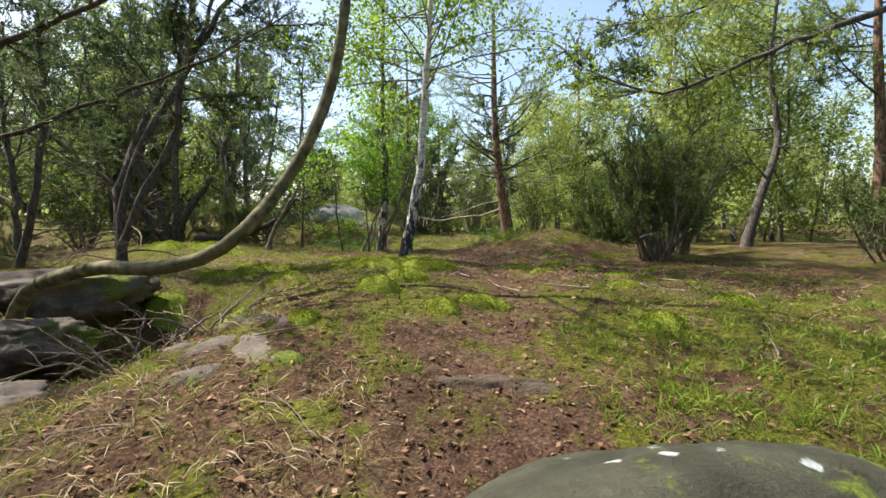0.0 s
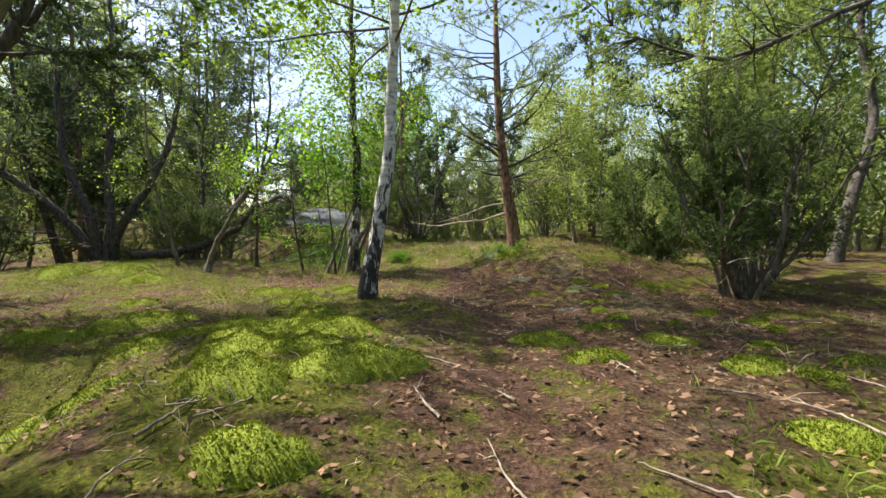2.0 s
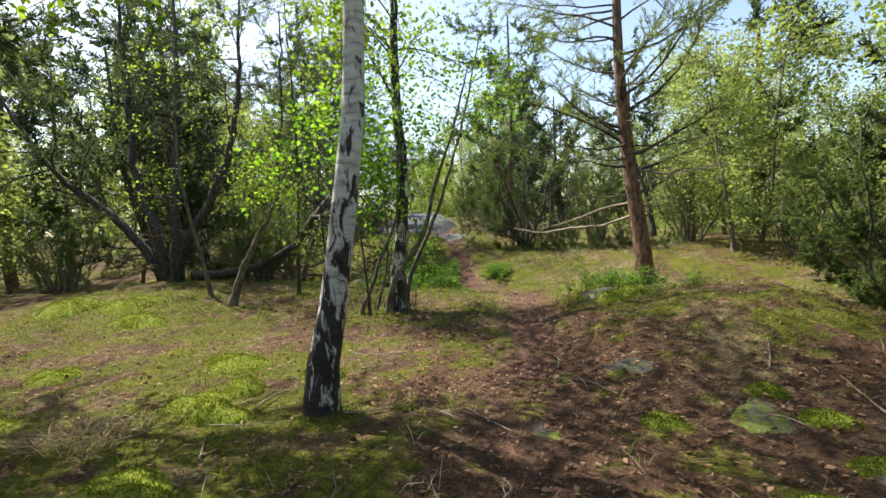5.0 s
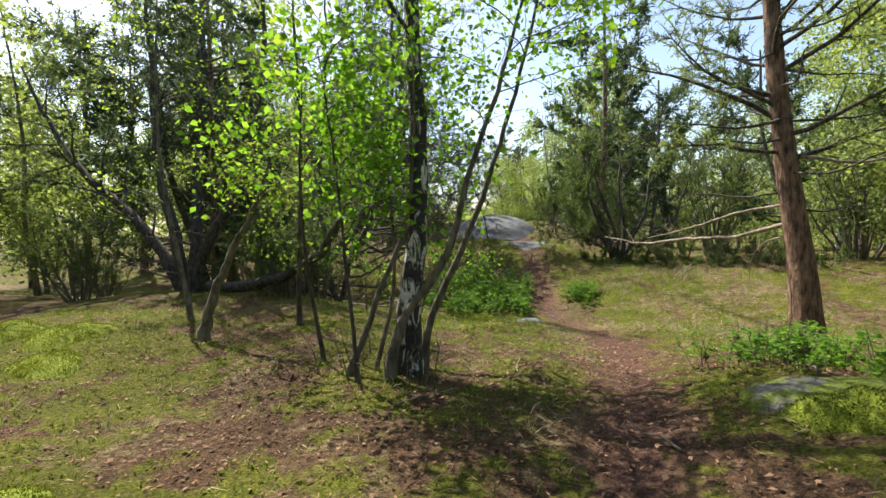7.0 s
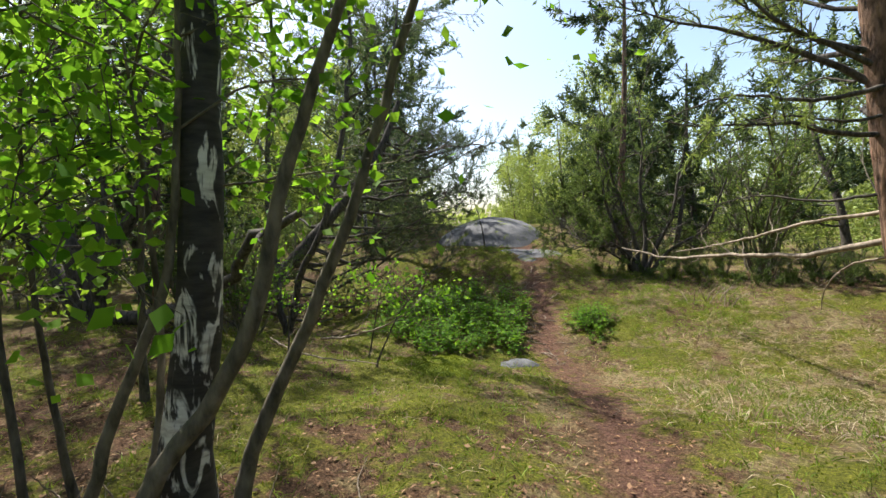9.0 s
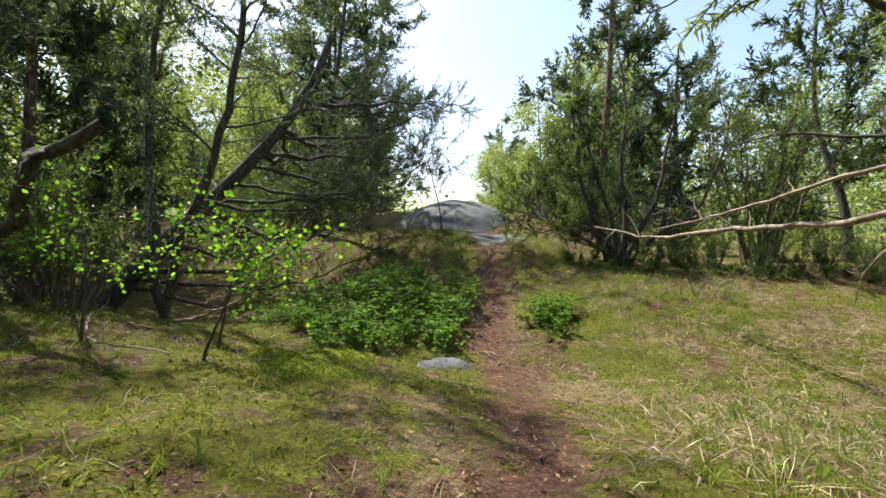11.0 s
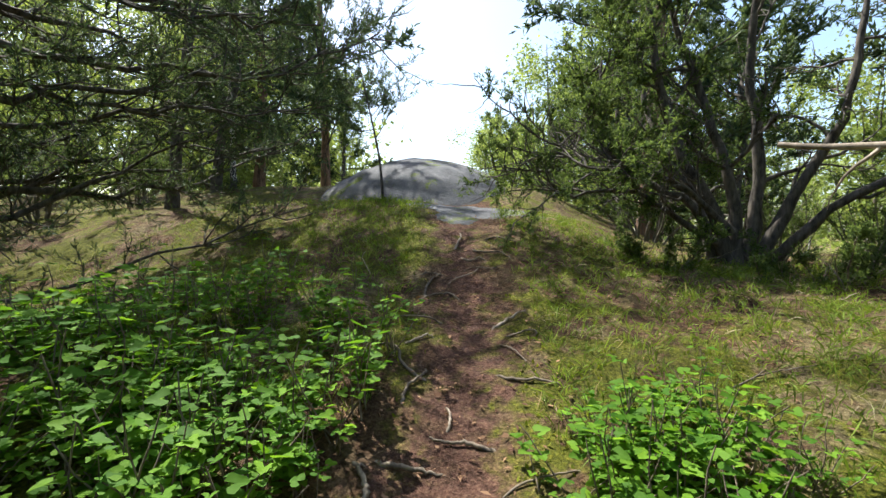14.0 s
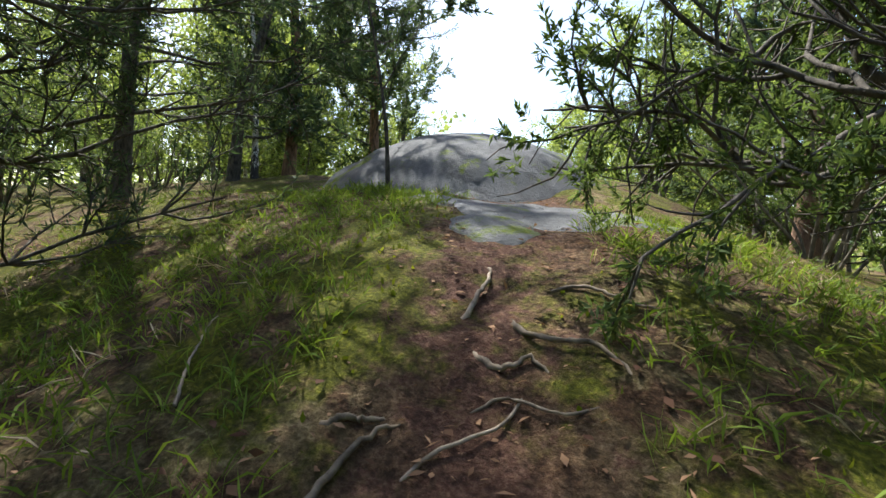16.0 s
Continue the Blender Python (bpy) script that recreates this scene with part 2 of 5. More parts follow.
class Mesh:
    """Gathers four-cornered faces from many small pieces into one mesh."""

    def __init__(self):
        self.v, self.f, self.g, self.count = [], [], [], 0

    def add(self, v, f, g=None):
        v, f = np.asarray(v, float).reshape(-1, 3), np.asarray(f, int).reshape(-1, 4)
        self.v.append(v)
        self.f.append(f + self.count)
        self.g.append(np.zeros(len(v)) if g is None else np.asarray(g, float))
        self.count += len(v)

    def tube(self, pts, radii, sides=6, rough=0.0, grow=None):
        pts, radii = np.asarray(pts, float), np.asarray(radii, float)
        n = len(pts)
        d = np.gradient(pts, axis=0)
        d /= np.linalg.norm(d, axis=1)[:, None] + 1e-9
        ref = np.array([1.0, 0.2, 0.1]) if abs(d[0, 0]) < 0.8 else np.array([0.1, 1.0, 0.2])
        a = np.cross(d, ref)
        a /= np.linalg.norm(a, axis=1)[:, None] + 1e-9
        b = np.cross(d, a)
        th = np.linspace(0, 2 * np.pi, sides, endpoint=False)
        r = radii[:, None] * (1 + rough * rng.normal(size=(n, sides)))
        ring = pts[:, None] + r[..., None] * (np.cos(th)[None, :, None] * a[:, None] + np.sin(th)[None, :, None] * b[:, None])
        i, j = np.meshgrid(np.arange(n - 1), np.arange(sides), indexing="ij")
        k = (j + 1) % sides
        f = np.stack([i * sides + j, i * sides + k, (i + 1) * sides + k, (i + 1) * sides + j], -1)
        g = np.repeat(np.linspace(0, 1, n) if grow is None else grow, sides)
        self.add(ring, f, g)

    def blades(self, at, along, length, width, droop=0.0, side=None):
        """Pointed leaves: base, two shoulders, tip, folded a little along the middle."""
        at, along = np.asarray(at, float), np.asarray(along, float)
        n = len(at)
        if not n:
            return
        along = along / (np.linalg.norm(along, axis=1)[:, None] + 1e-9)
        length, width = np.broadcast_to(length, n), np.broadcast_to(width, n)
        if side is None:
            side = np.cross(along, rng.normal(size=(n, 3)))
            side /= np.linalg.norm(side, axis=1)[:, None] + 1e-9
        up = np.cross(side, along)
        mid = at + along * (0.45 * length)[:, None] + up * (0.12 * length)[:, None] * 0.6
        tip = at + along * length[:, None] - np.array([0, 0, 1.0]) * (droop * length)[:, None]
        v = np.stack([at, mid + side * (width / 2)[:, None], tip, mid - side * (width / 2)[:, None]], 1)
        self.add(v, np.arange(4 * n).reshape(n, 4))

    def data(self, name, material, smooth=False):
        v = np.concatenate(self.v) if self.v else np.zeros((0, 3))
        f = np.concatenate(self.f) if self.f else np.zeros((0, 4), int)
        me = bpy.data.meshes.new(name)
        me.vertices.add(len(v))
        me.vertices.foreach_set("co", v.ravel())
        me.loops.add(f.size)
        me.loops.foreach_set("vertex_index", f.ravel())
        me.polygons.add(len(f))
        me.polygons.foreach_set("loop_start", np.arange(0, f.size, 4))
        me.polygons.foreach_set("loop_total", np.full(len(f), 4))
        if smooth:
            me.polygons.foreach_set("use_smooth", np.ones(len(f), bool))
        g = np.concatenate(self.g) if self.g else np.zeros(0)
        if g.any():
            at = me.attributes.new("grow", "FLOAT", "POINT")
            at.data.foreach_set("value", g)
        me.materials.append(material)
        me.update(calc_edges=True)
        me.validate()
        return me


def part(name, mesh, material, parent, label="", smooth=False):
    ob = new(name, mesh.data(name, material, smooth) if isinstance(mesh, Mesh) else mesh)
    ob.parent = parent
    if label:
        ob["label"] = label
    return ob


def thing(name, x, y, z, label, category, group="", kind="", turn=0.0):
    ob = new(name)
    ob.empty_display_size = 0.2
    ob.matrix_world = pose(x, y, z, 0, 0, turn)
    return tagged(ob, label, category, group, kind)


def curve_pts(ctrl, n):
    """A smooth line through a few points."""
    c = np.asarray(ctrl, float)
    t = np.r_[0, np.cumsum(np.linalg.norm(np.diff(c, axis=0), axis=1))]
    s = np.linspace(0, t[-1], n)
    out = np.empty((n, 3))
    m = np.gradient(c, t, axis=0)
    i = np.clip(np.searchsorted(t, s, side="right") - 1, 0, len(t) - 2)
    h = t[i + 1] - t[i]
    u = ((s - t[i]) / h)[:, None]
    out = (2 * u**3 - 3 * u**2 + 1) * c[i] + (u**3 - 2 * u**2 + u) * h[:, None] * m[i] + (-2 * u**3 + 3 * u**2) * c[i + 1] + (u**3 - u**2) * h[:, None] * m[i + 1]
    return out


def wander(start, way, length, n=7, crook=0.25, bend=(0, 0, 0)):
    """A crooked line from start, that bends by and by."""
    p, d = [np.asarray(start, float)], np.asarray(way, float)
    d = d / np.linalg.norm(d)
    for _ in range(n - 1):
        d = d + rng.normal(size=3) * crook / math.sqrt(n) + np.asarray(bend) / n
        d = d / np.linalg.norm(d)
        p.append(p[-1] + d * length / (n - 1))
    return np.array(p)


def spread_way(way, angle):
    """A direction that parts from way by about that many degrees."""
    w = np.asarray(way, float) / np.linalg.norm(way)
    s = np.cross(w, rng.normal(size=3))
    s /= np.linalg.norm(s) + 1e-9
    a = radians(angle)
    return w * math.cos(a) + s * math.sin(a)


def needle_tufts(m, pts, ways, count=9, length=0.07, width=0.009, open_angle=50):
    pts, ways = np.repeat(pts, count, 0), np.repeat(ways, count, 0)
    d = ways / (np.linalg.norm(ways, axis=1)[:, None] + 1e-9) + rng.normal(size=pts.shape) * math.tan(radians(open_angle)) * 0.6
    off = rng.uniform(-1, 0.4, len(pts))[:, None] * ways * length
    m.blades(pts + off, d, length * rng.uniform(0.7, 1.2, len(pts)), width)


def leaf_spray(m, pts, count, size, spread, hang=0.4, width=0.7):
    pts = np.repeat(np.asarray(pts, float), count, 0)
    p = pts + rng.normal(size=pts.shape) * spread
    d = rng.normal(size=pts.shape)
    d[:, 2] = d[:, 2] * 0.6 - hang
    s = size * rng.uniform(0.6, 1.25, len(p))
    m.blades(p, d, s, s * width)


def boughs(trunk, radii, number, low, high, length, angle, bend, wood, twigs=5, twig_length=0.5, thick=0.35, shape=None, crook=0.3):
    """Limbs with side twigs along a trunk; returns the twigs' points and directions for leaves."""
    tips, ways, limbs = [], [], []
    n = len(trunk)
    for k in range(number):
        s = low + (high - low) * (k + rng.uniform(0, 1)) / number
        i = min(n - 2, int(s * (n - 1)))
        base = trunk[i] + (trunk[i + 1] - trunk[i]) * (s * (n - 1) - i)
        up = trunk[i + 1] - trunk[i]
        le = length * rng.uniform(0.6, 1.1) * (shape(s) if shape else 1)
        line = wander(base, spread_way(up, angle + rng.normal() * 12), le, 8, crook, bend)
        r0 = max(0.006, radii[i] * thick * rng.uniform(0.7, 1.1))
        one = Mesh()
        one.tube(line, np.linspace(r0, 0.004, 8), 6, 0.05)
        for q in range(twigs):
            f = rng.uniform(0.25, 1.0)
            j = min(6, int(f * 7))
            tw = wander(line[j] + (line[j + 1] - line[j]) * (f * 7 - j), spread_way(line[j + 1] - line[j], rng.uniform(25, 65)), twig_length * rng.uniform(0.5, 1.2), 5, 0.4, bend)
            one.tube(tw, np.linspace(max(0.003, r0 * 0.3), 0.002, 5), 3)
            tips.append(tw[1:])
            ways.append(np.gradient(tw, axis=0)[1:])
        tips.append(line[3:])
        ways.append(np.gradient(line, axis=0)[3:])
        limbs.append(one)
    return np.concatenate(tips), np.concatenate(ways), limbs


def join_limbs(limbs):
    m = Mesh()
    for one in limbs:
        for v, f in zip(one.v, one.f):
            m.v.append(v)
            m.f.append(f - f.min() + m.count if len(f) else f)
            m.g.append(np.zeros(len(v)))
            m.count += len(v)
    return m

# ---- the ground ----
def step(a, b, v):
    u = np.clip((np.asarray(v, float) - a) / (b - a), 0, 1)
    return u * u * (3 - 2 * u)


MOUNDS = (  # x, y, radius across, radius along, height
    (-0.3, 4.6, 2.4, 2.6, 0.28),      # the rocky hump climbed at first
    (-2.9, 4.8, 0.95, 1.0, -1.0),     # the hollow under the bent tree
    (-3.1, 3.0, 1.3, 1.5, -0.42),     # the slope that falls away to the hollow
    (-5.9, 11.0, 1.5, 1.2, 0.28),     # mossy mound among the saplings
    (2.4, 10.2, 1.3, 1.25, 0.46),     # bedrock hump beside the junipers
    (-3.9, 18.3, 1.5, 1.6, 0.3),      # bilberry mound beside the path
    (-5.2, 14.6, 2.0, 1.6, 0.15),
    (-5.4, 23.4, 1.3, 1.2, 0.16),     # the rise below the granite dome
    (1.4, 11.6, 0.9, 0.8, 0.18),
    (-8.0, 14.0, 2.5, 2.5, 0.25),
    (0.05, 13.4, 0.9, 1.1, -0.08),
)
TRAIL = ((0.1, -3), (0.15, 1.5), (0.55, 4.0), (0.85, 6.5), (0.6, 8.5), (0.45, 11.0), (0.1, 13.6), (-0.7, 15.8), (-1.85, 18.2), (-2.35, 19.8), (-3.3, 21.5), (-4.0, 23.2))


def waves(x, y, size, seed):
    """Cheap smooth unevenness out of crossed sines."""
    r = np.random.default_rng(seed)
    out = 0
    for _ in range(7):
        a, p, k = r.uniform(0, 6.3), r.uniform(0, 6.3), r.uniform(0.6, 1.7) * 6.28 / size
        out = out + np.sin((x * math.cos(a) + y * math.sin(a)) * k + p)
    return out / 4.0


def trail_distance(x, y):
    x, y = np.asarray(x, float), np.asarray(y, float)
    best = np.full(np.broadcast(x, y).shape, 1e9)
    for (ax, ay), (bx, by) in zip(TRAIL, TRAIL[1:]):
        dx, dy = bx - ax, by - ay
        u = np.clip(((x - ax) * dx + (y - ay) * dy) / (dx * dx + dy * dy), 0, 1)
        best = np.minimum(best, np.hypot(x - ax - u * dx, y - ay - u * dy))
    return best


def far_of(x, y):
    return np.hypot(x + 1, y - 11)


def height(x, y):
    x, y = np.asarray(x, float), np.asarray(y, float)
    z = 0.55 - 0.6 * (1 - step(-0.6, 3.2, y))
    z = z - 0.70 * np.exp(-(((y - 17.4) / 2.6) ** 2))
    z = z + 0.12 * step(19.5, 22.5, y) + 0.3 * step(18.6, 22.4, y) * (1 - step(-3.9, -1.3, x)) + 0.6 * step(22.5, 26, y) * (1 - step(-4.6, -2.4, x)) - 1.6 * step(28, 40, y)
    z = z + 0.27 * step(19.9, 21.9, y) * (1 - step(-2.7, -1.3, x))
    for mx, my, rx, ry, h in MOUNDS:
        z = z + h * np.exp(-(((x - mx) / rx) ** 2) - ((y - my) / ry) ** 2)
    near = np.exp(-((trail_distance(x, y) / 0.45) ** 2))
    z = z - 0.06 * near
    far = np.hypot(x + 1, y - 11)
    mossy = np.clip(0.32 + 0.3 * waves(x, y, 2.4, 11) + 0.12 * waves(x, y, 0.8, 13), 0, 1)
    z = z + waves(x, y, 2.2, 3) * 0.035 * (1 - 0.7 * near) + (waves(x, y, 0.7, 4) * 0.014 + waves(x, y, 0.33, 6) * 0.008 + mossy * 0.05) * np.exp(-(far_of(x, y) / 25) ** 2)
    return z + waves(x, y, 14, 5) * 0.25 * step(10, 30, far)


def h1(x, y):
    return float(height(x, y))


def axis(low, high, fine, reach):
    a = np.arange(low, high, fine)
    g, out = fine, [high]
    while out[-1] < reach:
        g *= 1.22
        out.append(out[-1] + g)
    g, back = fine, [low]
    while back[-1] > -reach:
        g *= 1.22
        back.append(back[-1] - g)
    return np.r_[back[:0:-1], a, out]


def cover_at(x, y):
    """How much bare trail, moss and dry grass lie at a spot."""
    d = trail_distance(x, y)
    earth = np.exp(-((d / np.where(y < 9, 0.75, 0.36)) ** 2)) * np.where(y < 9, 0.5, 0.75)
    moss = 0.36 + 0.3 * waves(x, y, 2.4, 11) + 0.3 * waves(x, y, 0.8, 13) + 0.12 * waves(x, y, 0.35, 15)
    moss = moss + 0.5 * np.exp(-(((x + 0.7) / 0.9) ** 2) - ((y - 5.8) / 1.8) ** 2) + 0.5 * np.exp(-(((x + 5.6) / 1.8) ** 2) - ((y - 10.6) / 1.3) ** 2)
    moss = moss + 0.45 * np.exp(-(((x + 2.4) / 1.1) ** 2) - ((y - 14.9) / 2.2) ** 2) + 0.25 * np.exp(-(((x - 2.0) / 1.4) ** 2) - ((y - 3) / 2) ** 2)
    moss = moss + 0.3 * np.exp(-(((x + 2.2) / 1.5) ** 2) - ((y - 7.0) / 2.2) ** 2)
    moss = moss + 0.1 * step(12.5, 15, y) * (1 - np.exp(-((d / 0.6) ** 2)))
    # moss cut back under the junipers: brown litter, and shade drawn as darker cover
    moss = moss - 0.7 * np.exp(-(((x - 0.9) / 2.2) ** 2) - ((y - 22.6) / 1.5) ** 2)
    moss = moss - 0.42 * np.exp(-(((x - 1.8) / 1.5) ** 2) - ((y - 6.8) / 2.2) ** 2)
    dry = 0.2 + 0.15 * step(12.5, 15, y) + 0.25 * waves(x, y, 1.9, 17) + 0.45 * np.exp(-(((x - 1.4) / 1.8) ** 2) - ((y - 17) / 3.0) ** 2)
    return np.clip(earth, 0, 1), np.clip(moss, 0, 1), np.clip(dry, 0, 1)


def build_ground():
    xs, ys = axis(-7.5, 4.5, 0.07, 900), axis(-0.5, 26.0, 0.07, 900)
    x, y = np.meshgrid(xs, ys, indexing="ij")
    m = Mesh()
    i, j = np.meshgrid(np.arange(len(xs) - 1), np.arange(len(ys) - 1), indexing="ij")
    n = len(ys)
    m.add(np.stack([x, y, height(x, y)], -1), np.stack([i * n + j, (i + 1) * n + j, (i + 1) * n + j + 1, i * n + j + 1], -1))
    me = m.data("ground", GROUND, True)
    at = me.attributes.new("cover", "FLOAT_COLOR", "POINT")
    e, g, d = cover_at(x.ravel(), y.ravel())
    at.data.foreach_set("color", np.stack([e, g, d, np.ones_like(e)], -1).ravel())
    tagged(new("ground", me), "forest floor of needles, moss and a trodden brown trail", "ground", kind="structure")


build_ground()


def stone(name, x, y, sink, size, material, label, turn=0.0, seed=1, category="rock", flat=0.0, rough=0.12, subdiv=4):
    """A weathered stone: a ball pushed about by noise, flattened above where asked."""
    bm = bmesh.new()
    bmesh.ops.create_icosphere(bm, subdivisions=subdiv, radius=1.0)
    off = Vector((seed * 7.3, seed * 3.1, seed * 1.7))
    for v in bm.verts:
        c = v.co.copy()
        k = 1 + rough * noise.fractal(c * 1.3 + off, 1.0, 2.0, 4) + rough * 0.35 * noise.fractal(c * 5 + off, 1.0, 2.0, 3)
        v.co = c * k
        if v.co.z > 0:
            v.co.z = v.co.z * (1 - flat) + flat * min(v.co.z, 0.55 + 0.08 * noise.noise(c * 3 + off))
        v.co = Vector((v.co.x * size[0], v.co.y * size[1], v.co.z * size[2]))
    me = bpy.data.meshes.new(name)
    bm.to_mesh(me)
    bm.free()
    me.polygons.foreach_set("use_smooth", np.ones(len(me.polygons), bool))
    me.materials.append(material)
    ob = new(name, me)
    ob.matrix_world = pose(x, y, h1(x, y) - sink, 0, 0, turn)
    return tagged(ob, label, category)


stone("boulder", 0.74, 1.32, 0.1, (1.05, 0.5, 0.42), BOULDER, "dark mossy boulder with pale lichen spots beside the trail", 8, 2, rough=0.08)
stone("ledge_stone", 0.15, 2.25, 0.13, (0.58, 0.13, 0.17), LEDGE, "weathered brown ledge stone half buried in moss", -4, 5, flat=0.2, rough=0.3, subdiv=5)
stone("rock", -4.3, 5.3, -0.05, (0.95, 0.6, 0.42), HOLLOW_ROCK, "flat-topped mossy rock at the edge of the hollow", 20, 8, flat=0.6, rough=0.3, subdiv=5)
stone("rock", -3.9, 4.1, 0.0, (0.7, 0.5, 0.38), HOLLOW_ROCK, "flat-topped mossy rock beside the hollow", 35, 9, flat=0.6, rough=0.3, subdiv=5)
stone("rock", -3.1, 3.0, 0.12, (0.5, 0.35, 0.3), HOLLOW_ROCK, "mossy rock sunk in leaf litter", 10, 10, flat=0.5, rough=0.3, subdiv=5)
stone("rock", 1.55, 11.2, 0.2, (0.55, 0.4, 0.34), MOSS_ROCK, "grey rock grown over with green moss beside the trail", 15, 12, flat=0.5)
stone("rock", 0.35, 10.6, 0.17, (0.28, 0.2, 0.17), GRANITE, "small grey stone set in the trail", 0, 13, flat=0.5)
stone("rock_dome", -5.7, 25.0, h1(-5.7, 25.0) + 1.45 - 2.2, (2.0, 2.7, 1.45), GRANITE, "smooth rounded whaleback of bare grey granite", 30, 16, rough=0.05, subdiv=5)


def rock_sheet(name, x, y, rx, ry, turn, material, label, seed, lift=0.05, category="rock"):
    """Bedrock that shows through the ground: a low shield with a ragged outline."""
    rings, spokes = 9, 36
    r = np.linspace(0.02, 1.0, rings)[:, None]
    a = np.linspace(0, 2 * np.pi, spokes, endpoint=False)[None, :]
    g = np.random.default_rng(seed)
    edge = 1 + sum(g.uniform(0.03, 0.1) * np.sin(k * a + g.uniform(0, 6.28)) for k in (2, 3, 5, 8))
    u, v = r * edge * rx * np.cos(a), r * edge * ry * np.sin(a)
    c, s_ = math.cos(radians(turn)), math.sin(radians(turn))
    gx, gy = x + u * c - v * s_, y + u * s_ + v * c
    z = height(gx, gy) + lift * (1 - r**2.5) + waves(gx, gy, 0.3, seed) * lift * 0.18 * (1 - r) - 0.05 * r**6
    m = Mesh()
    i, j = np.meshgrid(np.arange(rings - 1), np.arange(spokes), indexing="ij")
    k = (j + 1) % spokes
    m.add(np.stack([gx, gy, z], -1), np.stack([i * spokes + j, (i + 1) * spokes + j, (i + 1) * spokes + k, i * spokes + k], -1))
    m.add(np.stack([gx[0, ::9], gy[0, ::9], z[0, ::9]], -1), [[0, 1, 2, 3]])
    return tagged(new(name, m.data(name, material, True)), label, category)


rock_sheet("rock_slab", -3.5, 22.5, 1.05, 0.62, 5, GRANITE, "flat sheet of grey granite across the trail", 41, 0.05)
rock_sheet("rock_slab", -3.4, 21.75, 0.26, 0.34, 30, GRANITE, "narrow sheet of grey granite in the trail", 42, 0.03)
rock_sheet("rock_slab", -4.6, 23.3, 0.8, 0.5, 35, GRANITE, "flat sheet of grey granite below the dome", 43, 0.08)
rock_sheet("flat_stone", -1.9, 16.85, 0.24, 0.42, -25, GRANITE, "flat grey stone sunk beside the trail", 44, 0.05)
rock_sheet("pale_rock", -1.1, 2.65, 0.14, 0.3, 25, PALE_ROCK, "pale bare rock showing through fallen leaves", 45, 0.008)
rock_sheet("pale_rock", -1.25, 3.15, 0.13, 0.22, 50, PALE_ROCK, "pale bare rock at the rim of the hollow", 46, 0.012)
for k, (sx, sy, s) in enumerate(((-1.4, 2.75, 0.16), (-1.0, 3.05, 0.12), (-1.5, 3.3, 0.15), (-1.65, 2.85, 0.12), (-0.85, 2.5, 0.1), (-1.3, 2.4, 0.13))):
    rock_sheet("pale_rock", sx, sy, s * 1.2, s * 0.8, 20 + k * 41, PALE_ROCK, "pale bare rock showing through fallen leaves", 80 + k, 0.02)
for k, (sx, sy, s) in enumerate(((0.95, 6.0, 0.16), (1.5, 7.2, 0.2), (1.9, 8.3, 0.24), (2.2, 7.7, 0.15), (0.75, 8.1, 0.13), (1.3, 9.0, 0.2))):
    rock_sheet("bedrock_patch", sx, sy, s * 1.3, s * 0.75, k * 37, BEDROCK, "small patch of bare grey bedrock in the litter", 60 + k, 0.01)

# ---- trees and shrubs ----
def finish_tree(t, trunk, trunk_mat, limbs, limb_mat, leaves, leaf_mat, leaf_name="crown", far=False):
    part("trunk", trunk, trunk_mat, t, smooth=True)
    for one in [join_limbs(limbs)] if far else limbs:
        part("limb", one, limb_mat, t, smooth=True)
    if leaves is not None:
        part(leaf_name, leaves, leaf_mat, t)
    return t


def birch(x, y, ctrl, r, label, leaves=True, bark=None, number=14, low=0.35, length=1.3, leaf=BIRCH_LEAF, size=0.05, count=5, group="", name="birch_tree", bend=(0, 0, -0.5), spread=0.12, angle=55, far=False):
    t = thing(name, x, y, h1(x, y), label, "tree", group)
    tr = Mesh()
    line = curve_pts(ctrl, 26)
    line[1:-1] += rng.normal(size=(24, 3)) * r * 0.12
    rad = r * np.linspace(1, 0.22, 26) * (1 + 0.5 * np.exp(-np.linspace(0, 26, 26) / 1.6))
    line[0, 2] -= 0.15
    tr.tube(line, rad, 12, 0.03, np.clip(line[:, 2] / 2.4, 0.001, 1))
    tips, ways, limbs = boughs(line, rad, number, low, 0.98, length, angle, bend, None, 6, 0.55, 0.3)
    lv = Mesh()
    leaf_spray(lv, tips, count, size, spread)
    return finish_tree(t, tr, bark or BIRCH, limbs, TWIG if bark is None else bark, lv, leaf, far=far)


def pine(x, y, ctrl, r, label, number=26, low=0.15, length=2.6, group="", tuft=9, needle=0.09, width=0.012, bend=(0, 0, 0.5), twigs=9, angle=78, bark=None, twig_length=0.6, shape=None, crook=0.35, thick=0.3, name="pine_tree", far=False, leaf=None):
    t = thing(name, x, y, h1(x, y), label, "tree", group)
    tr = Mesh()
    line = curve_pts(ctrl, 30)
    rad = r * np.linspace(1, 0.25, 30) * (1 + 0.35 * np.exp(-np.linspace(0, 30, 30) / 1.5))
    line[0, 2] -= 0.2
    tr.tube(line, rad, 14, 0.035, np.linspace(0.001, 1, 30))
    tips, ways, limbs = boughs(line, rad, number, low, 0.99, length, angle, bend, None, twigs, twig_length, thick, shape, crook)
    lv = Mesh()
    needle_tufts(lv, tips, ways * 8, tuft, needle, width)
    return finish_tree(t, tr, bark or PINE, limbs, bark or DARK_BARK, lv, leaf or NEEDLE, far=far)


